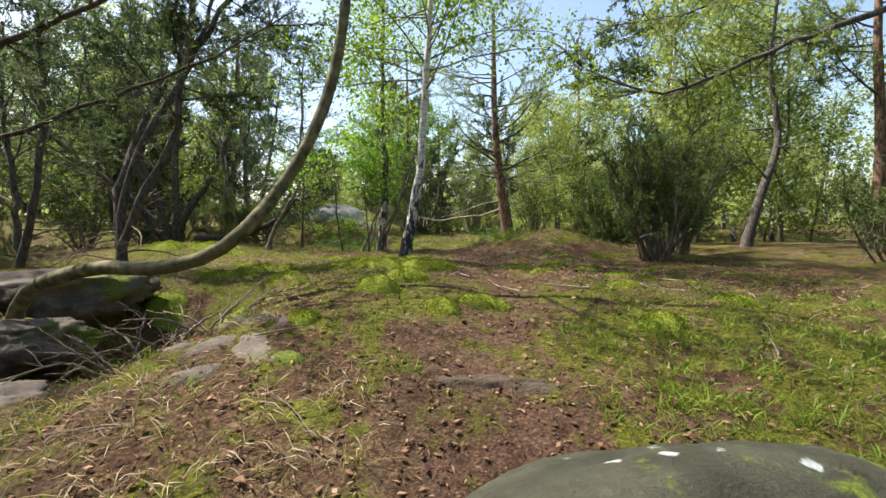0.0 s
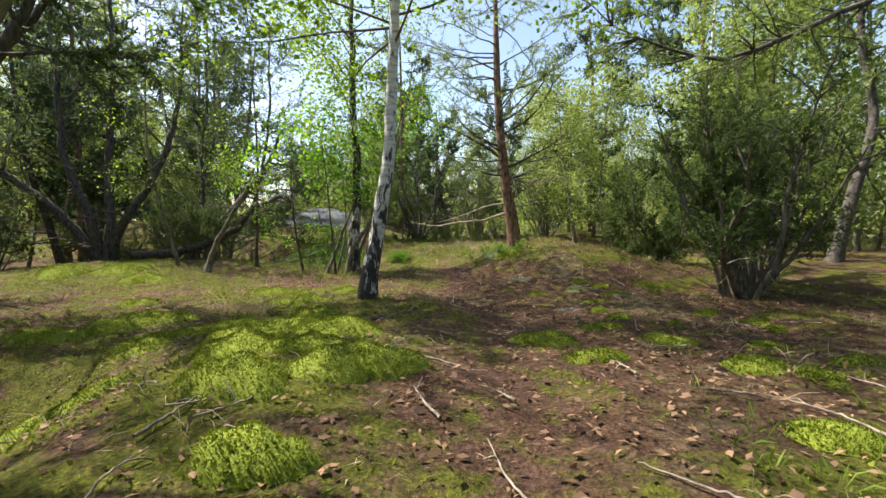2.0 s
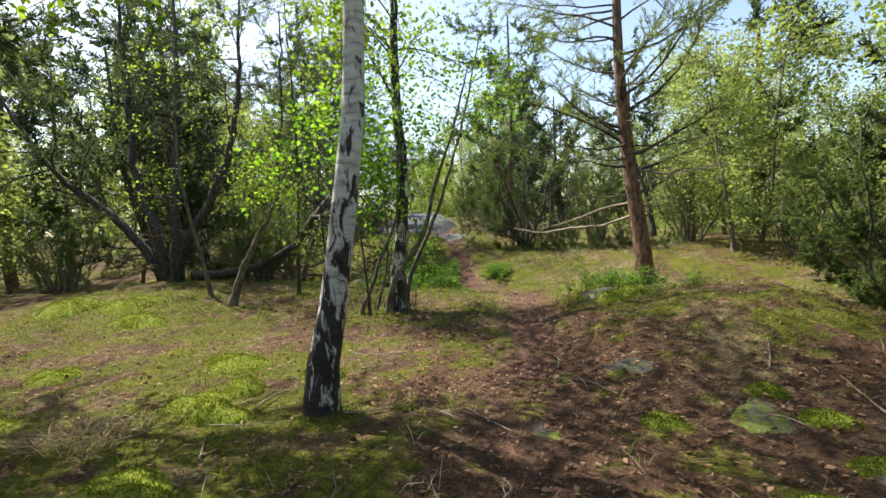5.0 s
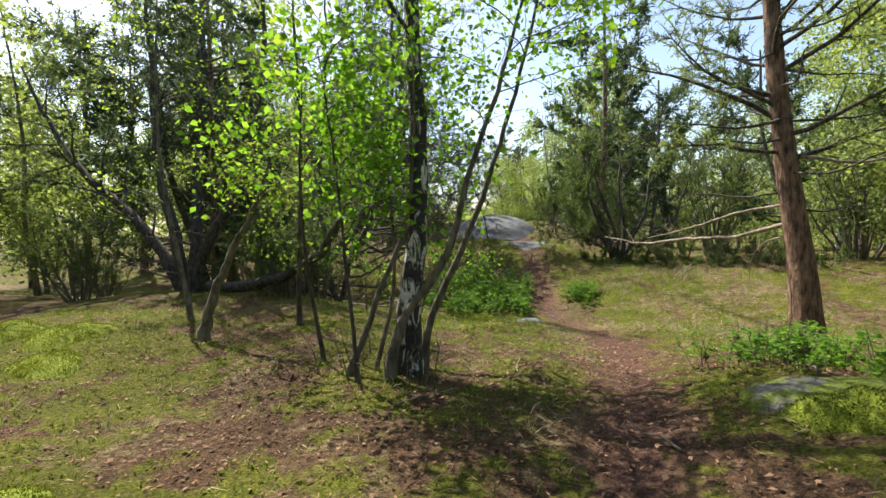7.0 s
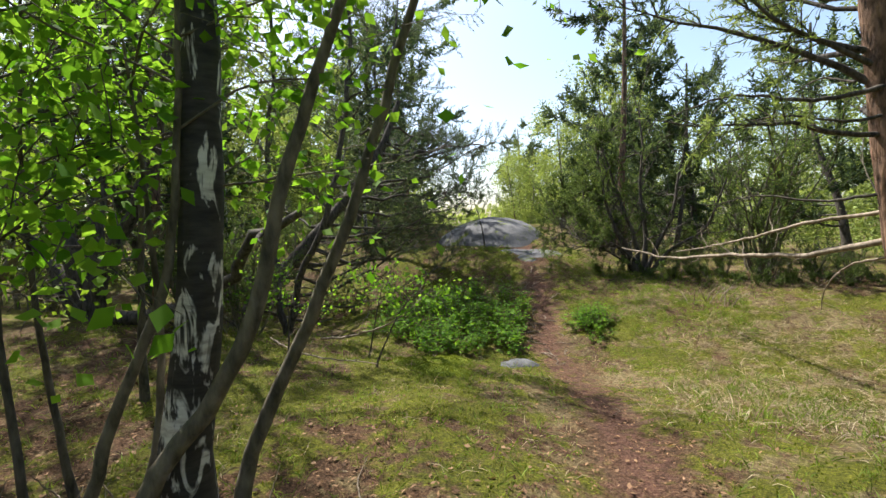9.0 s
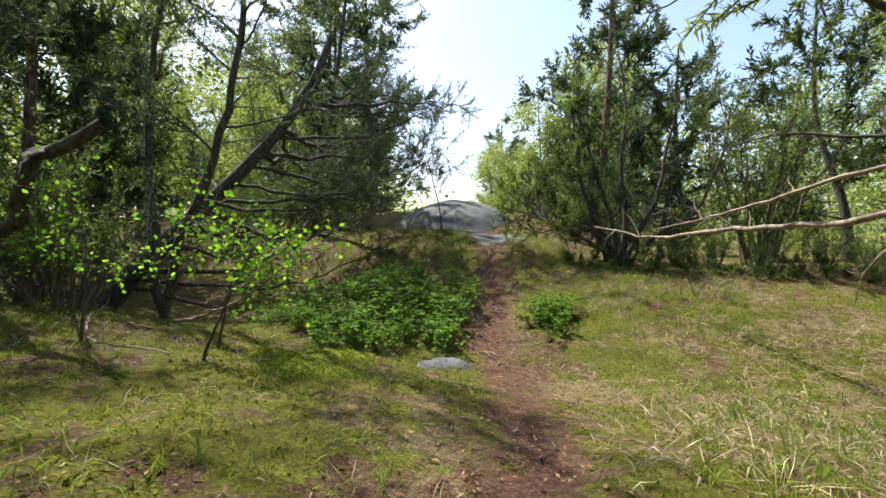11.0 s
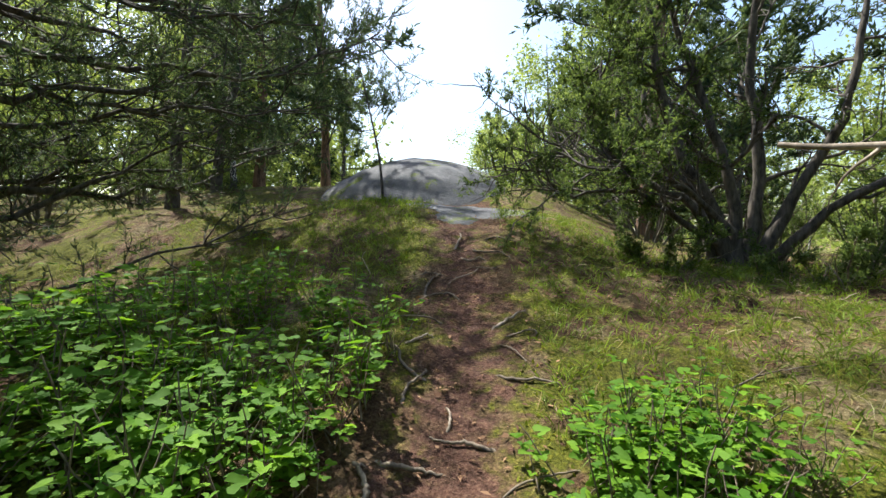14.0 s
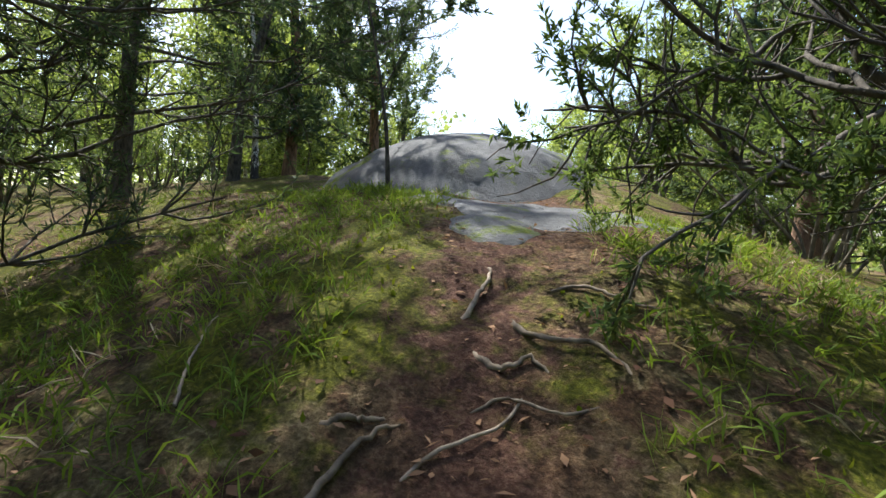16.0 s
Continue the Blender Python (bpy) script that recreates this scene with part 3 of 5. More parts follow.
def juniper(x, y, stems, high, wide, label, group="", count=10, lean=(0, 0), leaf=None, fill=1.0, needle=0.035, low=0.3, twigs=9, name="juniper_bush", root=0.16):
    """Many stems from one root, fanning out, each with upright sprays of short needles."""
    t = thing(name, x, y, h1(x, y), label, "shrub", group)
    lv = Mesh()
    for k in range(stems):
        a, s = 2 * math.pi * (k + rng.uniform(-0.3, 0.3)) / stems, rng.uniform(0.25, 1.0)
        way = np.array([math.cos(a) * wide * s + lean[0], math.sin(a) * wide * s + lean[1], high])
        le = np.linalg.norm(way) * rng.uniform(0.75, 1.05)
        line = wander((math.cos(a) * root * s, math.sin(a) * root * s, -0.12), way + np.array([math.cos(a), math.sin(a), 0]) * 0.25 * wide, le, 14, 0.45, (0, 0, 0.9))
        st = Mesh()
        r0 = rng.uniform(0.016, 0.034) * (high / 2.2) ** 0.7
        st.tube(line, np.linspace(r0, 0.005, 14), 7, 0.06, np.linspace(0.001, 1, 14))
        pts, ways = [line[9:]], [np.gradient(line, axis=0)[9:]]
        for q in range(int(twigs * fill)):
            f = rng.uniform(low, 1.0)
            j = min(12, int(f * 13))
            tw = wander(line[j], spread_way(line[j + 1] - line[j], rng.uniform(20, 60)), rng.uniform(0.2, 0.55) * high / 2.2, 7, 0.5, (0, 0, 0.4))
            st.tube(tw, np.linspace(max(0.004, r0 * 0.4), 0.002, 7), 3)
            pts.append(tw[1:])
            ways.append(np.gradient(tw, axis=0)[1:])
            for _ in range(2):
                b = wander(tw[3], spread_way(tw[4] - tw[3], 45), 0.2 * high / 2.2, 4, 0.4)
                pts.append(b)
                ways.append(np.gradient(b, axis=0))
        for q in range(4):
            f = rng.uniform(0.08, low + 0.1)
            j = min(12, int(f * 13))
            tw = wander(line[j], spread_way(line[j + 1] - line[j], rng.uniform(30, 80)), rng.uniform(0.2, 0.6), 6, 0.7)
            st.tube(tw, np.linspace(0.006, 0.002, 6), 3)
        pts, ways = np.concatenate(pts), np.concatenate(ways)
        needle_tufts(lv, pts + rng.normal(size=pts.shape) * 0.025, ways / (np.linalg.norm(ways, axis=1)[:, None] + 1e-9), count, needle, needle * 0.3, 55)
        part("stem", st, GREY_BARK, t, smooth=True)
    part("crown", lv, leaf or JUNIPER, t)
    return t


def bare_branch(name, ctrl, r0, r1, material, label, side=6, reach=0.4, category="branch", parent=None, base=None):
    """A long crooked branch with a few short side twigs."""
    c = np.asarray(ctrl, float)
    m = Mesh()
    line = curve_pts(c, 24)
    line += rng.normal(size=line.shape) * r0 * 0.25
    m.tube(line, np.linspace(r0, r1, 24), 8, 0.05, np.linspace(0.001, 1, 24))
    for _ in range(side):
        j = int(rng.integers(5, 22))
        tw = wander(line[j], spread_way(line[j + 1] - line[j], rng.uniform(35, 75)), reach * rng.uniform(0.4, 1.2), 7, 0.6)
        m.tube(tw, np.linspace(max(0.004, r1 * 0.8), 0.002, 7), 4)
    if parent is not None:
        return part(name, m, material, parent, label, True)
    return tagged(new(name, m.data(name, material, True)), label, category)


def leafy_bough(parent, ctrl, r0, leaf, twigs=26, reach=0.7, tuft=9, needle=0.09, width=0.014):
    """A long limb with needled side twigs, as two parts of its tree."""
    line = curve_pts(ctrl, 18)
    line[1:] += rng.normal(size=(17, 3)) * r0 * 0.4
    one, lv = Mesh(), Mesh()
    one.tube(line, np.linspace(r0, 0.007, 18), 8, 0.05, np.linspace(0.001, 1, 18))
    pts, ways = [], []
    for q in range(twigs):
        f = rng.uniform(0.15, 1.0)
        j = min(16, int(f * 17))
        tw = wander(line[j], spread_way(line[j + 1] - line[j], rng.uniform(30, 75)), reach * rng.uniform(0.4, 1.2), 7, 0.4)
        one.tube(tw, np.linspace(max(0.005, r0 * 0.25), 0.003, 7), 4)
        pts.append(tw[2:])
        ways.append(np.gradient(tw, axis=0)[2:])
    pts, ways = np.concatenate(pts), np.concatenate(ways)
    needle_tufts(lv, pts, ways / (np.linalg.norm(ways, axis=1)[:, None] + 1e-9), tuft, needle, width, 55)
    part("limb", one, DARK_BARK, parent, smooth=True)
    part("crown", lv, leaf, parent)


# the bent tree over the hollow
bent = thing("bent_tree", -3.0, 4.0, h1(-3.0, 4.0), "bent mossy trunk lying low, then rising crooked", "tree")
bz = h1(-3.0, 4.0)
trunk = Mesh()
bl = curve_pts([(-1.2, 0.4, -0.1), (-0.75, 0.2, 0.72 - bz), (-0.3, 0.05, 0.9 - bz), (0.2, -0.1, 0.98 - bz), (0.7, -0.25, 0.98 - bz), (1.2, -0.3, 1.1 - bz), (1.65, -0.1, 1.58 - bz), (2.0, 0.1, 2.3 - bz), (2.2, 0.25, 3.3 - bz), (2.15, 0.4, 4.6 - bz), (2.3, 0.5, 6.0 - bz)], 40)
br = np.linspace(0.07, 0.032, 40)
trunk.tube(bl, br, 12, 0.04, np.linspace(0.001, 1, 40))
part("trunk", trunk, MOSSY_BARK, bent, smooth=True)
tips, ways, limbs = boughs(bl, br, 14, 0.66, 0.98, 1.6, 65, (0, 0, 0.1), None, 8, 0.6, 0.4)
for one in limbs:
    part("limb", one, DARK_BARK, bent, smooth=True)
lv = Mesh()
needle_tufts(lv, tips, ways * 8, 8, 0.08, 0.01)
part("crown", lv, NEEDLE, bent)

# birches at the bend
birch(-0.62, 8.0, [(0, 0, 0), (0.1, 0.02, 0.5), (0.22, 0.04, 1.1), (0.33, 0.06, 1.8), (0.4, 0.1, 2.8), (0.5, 0.2, 4.2), (0.7, 0.35, 7.5)], 0.085, "leaning white birch with black cracked bark at its foot", number=52, low=0.38, length=3.0, size=0.072, count=13, spread=0.2, angle=68)
CLUMP_X, CLUMP_Y = 0.89, 0.454


def clump_stem(x, y, run, r, label, name="birch_tree", bark=None, **more):
    """A stem of the clump that leans along one line; run holds pairs of reach and height."""
    birch(x, y, [(a * CLUMP_X, a * CLUMP_Y, z) for a, z in run], r, label, bark=bark or GREY_BARK, name=name, leaf=ROWAN_LEAF, **more)


birch(-1.45, 11.5, [(0, 0, 0), (0.03, 0.02, 0.6), (0.1, 0.06, 1.2), (0.13, 0.1, 2.0), (0.1, 0.15, 3.0), (0.2, 0.2, 7.0)], 0.1, "old birch with black cracked bark in a clump of stems", bark=OLD_BIRCH, number=30, low=0.42, length=2.2, size=0.07, count=8, spread=0.18)
clump_stem(-1.52, 11.27, [(0, 0), (0.16, 0.5), (0.42, 0.82), (0.57, 1.1), (0.73, 1.65), (0.99, 2.3), (1.3, 3.3)], 0.042, "slender brown stem leaning out of the clump", number=7, low=0.62, length=0.9, size=0.06, count=3)
clump_stem(-1.42, 11.7, [(0, 0), (0.07, 0.4), (0.38, 1.05), (0.66, 1.7), (1.02, 2.8), (1.3, 3.9)], 0.036, "slender brown stem leaning out of the clump", number=7, low=0.62, length=0.9, size=0.06, count=3)
clump_stem(-1.9, 11.19, [(0, -0.05), (0.2, 0.38), (0.33, 0.72), (0.56, 1.22), (0.66, 1.84), (0.7, 2.7)], 0.03, "slender leafy stem leaning in the clump", number=7, low=0.6, length=0.7, size=0.07, count=3)
clump_stem(-1.75, 11.4, [(0, -0.05), (0.12, 0.35), (0.2, 0.7), (0.22, 1.3), (0.15, 2.3)], 0.022, "thin leafy young stem in the clump", number=6, low=0.6, length=0.6, size=0.07, count=3)
clump_stem(-1.68, 11.08, [(0, 0), (-0.03, 0.5), (-0.06, 1.0), (-0.1, 1.7), (-0.2, 2.7)], 0.018, "thin leafy rowan sapling beside the birch clump", "rowan_sapling", DARK_BARK, number=10, low=0.4, length=0.7, size=0.075, count=3, spread=0.12)
clump_stem(-2.4, 11.5, [(0, 0), (-0.1, 0.7), (-0.15, 1.6), (-0.05, 3.0)], 0.02, "thin leafy rowan sapling beside the birch clump", "rowan_sapling", DARK_BARK, number=11, low=0.55, length=0.9, size=0.075, count=3, spread=0.14)
for k in range(14):
    a, d = 2 * math.pi * k / 14, 0.2 + 0.12 * (k % 3)
    x, y = -1.65 + d * math.cos(a) * 1.3, 11.35 + d * math.sin(a)
    z = h1(x, y)
    bare_branch("dry_twig", [(x, y, z - 0.02), (x + 0.05 * math.cos(a), y + 0.05 * math.sin(a), z + 0.2), (x + 0.16 * math.cos(a + 0.6), y + 0.16 * math.sin(a + 0.6), z + 0.3 + 0.04 * (k % 5))], 0.007, 0.002, TWIG, "thin dry shoot at the foot of the birch clump", 3, 0.15, "twig")
birch(-4.28, 11.57, [(0, 0, 0), (0.16, 0.06, 0.5), (0.4, 0.12, 0.95), (0.75, 0.25, 1.6), (0.9, 0.3, 2.0)], 0.062, "grey leaning sapling with sparse young leaves", bark=GREY_BARK, number=6, low=0.5, length=0.8)
birch(-5.05, 12.0, [(0, 0, 0), (-0.2, 0, 0.8), (-0.42, 0, 1.8), (-0.4, 0.1, 5.0)], 0.032, "thin straight grey sapling with small new leaves", bark=GREY_BARK, number=9, low=0.3, length=1.0, count=3)
birch(-3.72, 12.55, [(0, 0, 0), (0.05, 0, 0.8), (0.1, 0.05, 1.8), (0.05, 0.1, 5.5)], 0.03, "thin straight dark sapling with fresh green leaves", bark=DARK_BARK, number=9, low=0.3, length=0.9, count=3)


# crooked multi-stemmed tree at the back of the clearing
def crooked(x, y, stems, label, r=0.07, group="", tuft=11, width=0.014):
    t = thing("crooked_pine", x, y, h1(x, y), label, "tree", group)
    lv = Mesh()
    for ctrl in stems:
        line = curve_pts(ctrl, 24)
        line[1:] += rng.normal(size=(23, 3)) * 0.02
        rad = np.linspace(r, 0.02, 24)
        m = Mesh()
        m.tube(line, rad, 9, 0.05, np.linspace(0.001, 1, 24))
        part("trunk", m, DARK_BARK, t, smooth=True)
        tips, ways, limbs = boughs(line, rad, 15, 0.35, 0.98, 1.7, 60, (0, 0, 0.2), None, 11, 0.7, 0.4)
        for one in limbs:
            part("limb", one, DARK_BARK, t, smooth=True)
        dead_t, dead_w, dead = boughs(line, rad, 8, 0.05, 0.5, 1.0, 70, (0, 0, -0.3), None, 5, 0.5, 0.3)
        for one in dead:
            part("dead_limb", one, TWIG, t)
        needle_tufts(lv, tips, ways * 8, tuft, 0.095, width)
    part("crown", lv, NEEDLE, t)
    return t


crooked(-8.1, 14.0, [[(0, 0, -0.2), (-0.5, -0.1, 0.8), (-1.3, -0.3, 1.7), (-2.3, -0.6, 2.6), (-3.6, -0.9, 4.8)], [(0.05, 0, -0.2), (-0.2, 0, 1.0), (-0.7, 0.1, 2.2), (-0.9, 0.2, 4.6), (-1.0, 0.2, 7.4)], [(0.1, 0.1, -0.2), (0.5, 0.2, 0.9), (1.1, 0.4, 1.9), (1.8, 0.5, 3.6), (2.1, 0.5, 6.2)], [(0.1, 0, -0.2), (0.15, 0.2, 1.2), (0.1, 0.4, 2.6), (0.3, 0.5, 5.0), (0.3, 0.5, 8.0)]], "dark crooked pine with many arching stems and dead lower twigs", r=0.125)
crooked(-6.3, 16.5, [[(0, 0, -0.2), (0.3, 0, 0.9), (0.9, 0.1, 2.0), (1.4, 0.3, 4.2), (1.6, 0.3, 7.2)], [(0, 0, -0.2), (-0.3, 0.1, 1.1), (-0.6, 0.2, 2.5), (-0.4, 0.3, 4.8), (-0.2, 0.3, 7.6)]], "dark crooked pine leaning over the thicket")
# Third stem and thicker needles of the next pine added to shade the hump
crooked(-4.7, 6.7, [[(0, 0, -0.2), (0.25, 0, 0.8), (0.7, 0.2, 1.7), (1.0, 0.3, 3.0), (1.2, 0.4, 4.6), (1.5, 0.6, 7.0)], [(0, 0.1, -0.2), (-0.2, 0.5, 1.2), (-0.1, 1.2, 2.6), (0.5, 1.9, 4.2), (1.1, 2.3, 6.4)], [(0.05, 0.05, -0.2), (0.1, 0.3, 1.4), (0.7, 0.9, 3.2), (1.9, 1.5, 5.6), (2.9, 1.8, 7.4)]], "dark crooked pine overhanging the mossy hollow", tuft=17, width=0.019)
hollow_pine = crooked(-6.2, 4.2, [[(0, 0, -0.2), (0.2, 0, 1.0), (0.6, 0.1, 2.2), (1.6, 0.3, 3.2), (2.6, 0.4, 3.9)]], "dark crooked pine overhanging the mossy hollow")
hz = h1(-6.2, 4.2)
for ctrl, r0 in (([(0.4, 0.1, 1.6), (1.6, -0.1, 2.5 - hz), (2.6, -0.2, 2.85 - hz), (3.7, -0.2, 3.35 - hz), (4.4, -0.1, 3.9 - hz)], 0.05), ([(0.3, 0.1, 1.2), (1.8, 0.3, 2.1 - hz), (3.0, 0.3, 2.5 - hz), (4.1, 0.2, 2.85 - hz), (4.9, 0.3, 3.3 - hz)], 0.035)):
    leafy_bough(hollow_pine, ctrl, r0, NEEDLE, 22, 0.6)
crooked(-7.4, 8.2, [[(0, 0, -0.2), (0.3, 0, 1.0), (0.5, 0.1, 2.4), (0.4, 0.3, 4.4), (0.8, 0.3, 7.2)], [(0, 0, -0.2), (-0.3, 0.4, 1.2), (-0.6, 0.6, 2.8), (-0.4, 0.5, 4.4)]], "dark crooked pine at the back of the clearing")
bare_branch("fallen_trunk", [(-7.3, 13.9, 0.85), (-6.0, 14.2, 0.95), (-5.0, 14.3, 1.35), (-4.3, 14.3, 2.0), (-3.8, 14.5, 2.2)], 0.12, 0.05, DARK_BARK, "dark fallen trunk arching out of the thicket", 6, 0.8, "fallen tree")

# junipers
juniper(3.7, 7.9, 20, 2.5, 1.15, "tall dark juniper with many bare grey stems", count=10, twigs=15, low=0.3, needle=0.042, lean=(-0.3, 0))
juniper(4.6, 8.9, 13, 2.5, 0.7, "dark juniper bush standing close behind another", count=12, twigs=15, low=0.2, needle=0.042)
juniper(4.1, 11.0, 15, 1.8, 1.1, "low dense juniper bush behind the mossy hump", count=13, twigs=17, low=0.12, needle=0.042)


def gnarled_juniper(x, y, boles, label):
    """An old juniper: thick twisted stems out of one foot, wiry bare low branches, foliage on the outer shoots."""
    t = thing("juniper_tree", x, y, h1(x, y), label, "tree", "junipers behind the slab")
    lv = Mesh()
    for ctrl, r0, green in boles:
        line = curve_pts(ctrl, 22)
        line[2:] += np.cumsum(rng.normal(size=(20, 3)) * 0.016, 0)
        st = Mesh()
        rad = r0 * np.linspace(1, 0.16, 22) * (1 + 0.4 * np.exp(-np.arange(22) / 2.0))
        st.tube(line, rad, 9, 0.07, np.linspace(0.001, 1, 22))
        # Darker bark than other junipers have: backlight is put into the stem colour
        part("stem", st, DARK_BARK, t, smooth=True)
        pts, ways = [], []
        for q in range(13):
            f = 0.22 + 0.76 * (q + rng.uniform(0, 1)) / 13
            j = min(20, int(f * 21))
            d = spread_way(line[j + 1] - line[j], rng.uniform(35, 70))
            d[2] = d[2] * 0.6 + 0.1
            br = wander(line[j], d, rng.uniform(0.5, 1.15) * (0.62 if green > 1 else 1.0), 10, 0.7, (0, 0, 0.5))
            one = Mesh()
            one.tube(br, np.linspace(max(0.012, rad[j] * 0.45), 0.004, 10), 6, 0.06, np.linspace(0.001, 1, 10))
            for _ in range(9):
                k = int(rng.integers(2, 9))
                tw = wander(br[k], spread_way(br[k + 1] - br[k], rng.uniform(25, 65)), rng.uniform(0.2, 0.5), 7, 0.6, (0, 0, 0.3))
                one.tube(tw, np.linspace(0.006, 0.002, 7), 4)
                if rng.uniform() < green * (0.15 + 0.65 * f):
                    pts.append(tw[1:])
                    ways.append(np.gradient(tw, axis=0)[1:])
                    for _ in range(3):
                        b = wander(tw[int(rng.integers(2, 6))], spread_way(tw[4] - tw[3], 40), 0.17, 4, 0.4, (0, 0, 0.4))
                        pts.append(b)
                        ways.append(np.gradient(b, axis=0))
            part("branch", one, DARK_BARK, t, smooth=True)
        if pts:
            pts, ways = np.concatenate(pts), np.concatenate(ways)
            needle_tufts(lv, pts + rng.normal(size=pts.shape) * 0.02, ways / (np.linalg.norm(ways, axis=1)[:, None] + 1e-9), 13, 0.042, 0.011, 55)
    part("crown", lv, JUNIPER, t)
    return t


gnarled_juniper(-0.9, 22.5, (
    ([(0, 0, -0.1), (-0.15, -0.05, 0.45), (-0.45, -0.1, 1.0), (-0.65, -0.1, 1.7), (-0.8, 0.0, 2.7), (-0.8, 0.1, 3.7)], 0.065, 1.2),
    ([(-0.1, 0, -0.1), (-0.3, -0.1, 0.5), (-0.8, -0.2, 0.85), (-1.1, -0.2, 1.1), (-1.25, -0.1, 1.7), (-1.25, 0.0, 2.3)], 0.045, 1.2),
    ([(0.05, 0, -0.1), (0.0, 0.05, 0.6), (-0.25, 0.1, 1.5), (-0.55, 0.15, 2.6), (-0.9, 0.2, 3.9)], 0.06, 0.28),
    ([(0.12, 0.1, -0.1), (0.2, 0.1, 0.7), (0.1, 0.2, 1.7), (0.15, 0.25, 3.0), (0.0, 0.3, 4.3)], 0.06, 0.26),
    ([(0.2, 0, -0.1), (0.4, -0.05, 0.6), (0.75, -0.1, 1.3), (0.95, 0.0, 2.4), (1.2, 0.1, 3.8)], 0.055, 0.24),
    ([(0.25, 0.1, -0.1), (0.7, 0.0, 0.5), (1.4, -0.1, 1.0), (1.9, -0.1, 2.0), (2.2, 0.0, 3.2)], 0.045, 0.32),
    ([(-0.05, 0.2, -0.1), (-0.35, 0.5, 0.7), (-0.8, 0.9, 1.5), (-1.0, 1.2, 2.5), (-1.1, 1.4, 3.8)], 0.055, 0.55),
    ([(-0.1, -0.1, 0.2), (-0.8, -0.35, 0.6), (-1.5, -0.5, 0.65), (-1.6, -0.4, 0.8), (-1.75, -0.3, 1.05)], 0.03, 0.3),
    ([(0.0, -0.1, 0.3), (-0.5, -0.5, 0.75), (-1.2, -0.8, 0.9), (-1.4, -0.6, 1.1), (-1.5, -0.5, 1.4)], 0.03, 0.5),
), "old juniper with thick twisted dark stems and wiry low branches")
for jx, jy, jn, jh, jw in ((1.7, 23.2, 16, 3.6, 1.5), (4.6, 22.6, 16, 3.6, 1.4), (-1.9, 26.6, 12, 2.6, 1.2)):
    juniper(jx, jy, jn, jh, jw, "wide green juniper with twisted grey stems behind the slab", "junipers behind the slab", count=11, twigs=14, low=0.24, needle=0.045, root=0.28)
# Low bushes added to stand in for the shaded ground below the junipers
for jx, jy in ((-0.3, 21.9), (0.7, 21.8), (1.7, 21.7), (2.7, 21.9), (3.7, 21.6), (-1.5, 22.2)):
    juniper(jx, jy, 10, 0.42, 0.75, "low juniper added as shade under the taller ones", "creeping junipers", count=8, twigs=7, low=0.1, needle=0.035, root=0.3, name="shade_juniper")

# the big pine and its dead boughs
PX, PY = 2.5, 17.0
big_pine = pine(PX, PY, [(0, 0, 0), (-0.1, 0, 1.3), (-0.25, 0.05, 2.6), (-0.4, 0.1, 4.4), (-0.45, 0.2, 9.0)], 0.205, "tall pine with flaking red-brown bark", number=38, low=0.3, length=2.9, tuft=12, needle=0.1, width=0.014, twigs=12, twig_length=0.7, leaf=LIT_NEEDLE, bend=(0, 0, 0.1))
pz = h1(PX, PY)
bare_branch("dead_limb", [(-0.15, 0.05, 1.68 - pz), (-0.9, 0.8, 1.46 - pz), (-1.7, 1.7, 1.38 - pz), (-2.5, 2.6, 1.28 - pz), (-3.4, 3.2, 1.42 - pz)], 0.04, 0.014, DEAD_WOOD, "long bare dead limb", 6, 0.6, parent=big_pine)
bare_branch("dead_limb", [(-0.15, 0.05, 2.0 - pz), (-0.9, 0.7, 1.85 - pz), (-1.6, 1.4, 1.6 - pz), (-2.4, 2.3, 1.4 - pz)], 0.026, 0.008, DEAD_WOOD, "bare dead limb", 7, 0.5, parent=big_pine)
bare_branch("dead_limb", [(-0.1, 0.05, 1.5 - pz), (-0.45, 0.6, 1.35 - pz), (-0.6, 1.1, 1.0 - pz), (-0.6, 1.4, 0.65 - pz)], 0.016, 0.005, DEAD_WOOD, "bare drooping dead limb", 5, 0.4, parent=big_pine)
bare_branch("dead_limb", [(-0.1, 0.0, 2.7 - pz), (0.7, 0.2, 2.55 - pz), (1.5, 0.3, 2.7 - pz), (2.2, 0.3, 2.6 - pz)], 0.028, 0.006, DEAD_WOOD, "bare dead limb", 8, 0.6, parent=big_pine)
bare_branch("dead_limb", [(-0.2, 0.0, 3.3 - pz), (-1.0, -0.2, 3.2 - pz), (-1.7, -0.3, 3.35 - pz), (-2.4, -0.3, 3.2 - pz)], 0.03, 0.006, DARK_BARK, "bare dead limb", 9, 0.6, parent=big_pine)

for k in range(11):
    z = 1.9 + 0.27 * k
    a = 2.4 * k + 0.4
    c, d, e = math.cos(a), math.sin(a), 1.0 + 0.35 * (k % 3)
    bare_branch("dead_limb", [(-0.1 - 0.06 * z + 0.08 * c, 0.08 * d, z - pz), (0.45 * e * c - 0.2, 0.45 * e * d, z - 0.06 - pz), (0.9 * e * c - 0.2, 0.9 * e * d, z + 0.05 * (k % 4) - pz), (1.4 * e * c - 0.2, 1.4 * e * d, z - 0.05 - pz)], 0.02, 0.004, DARK_BARK, "bare dead limb", 9, 0.5, parent=big_pine)

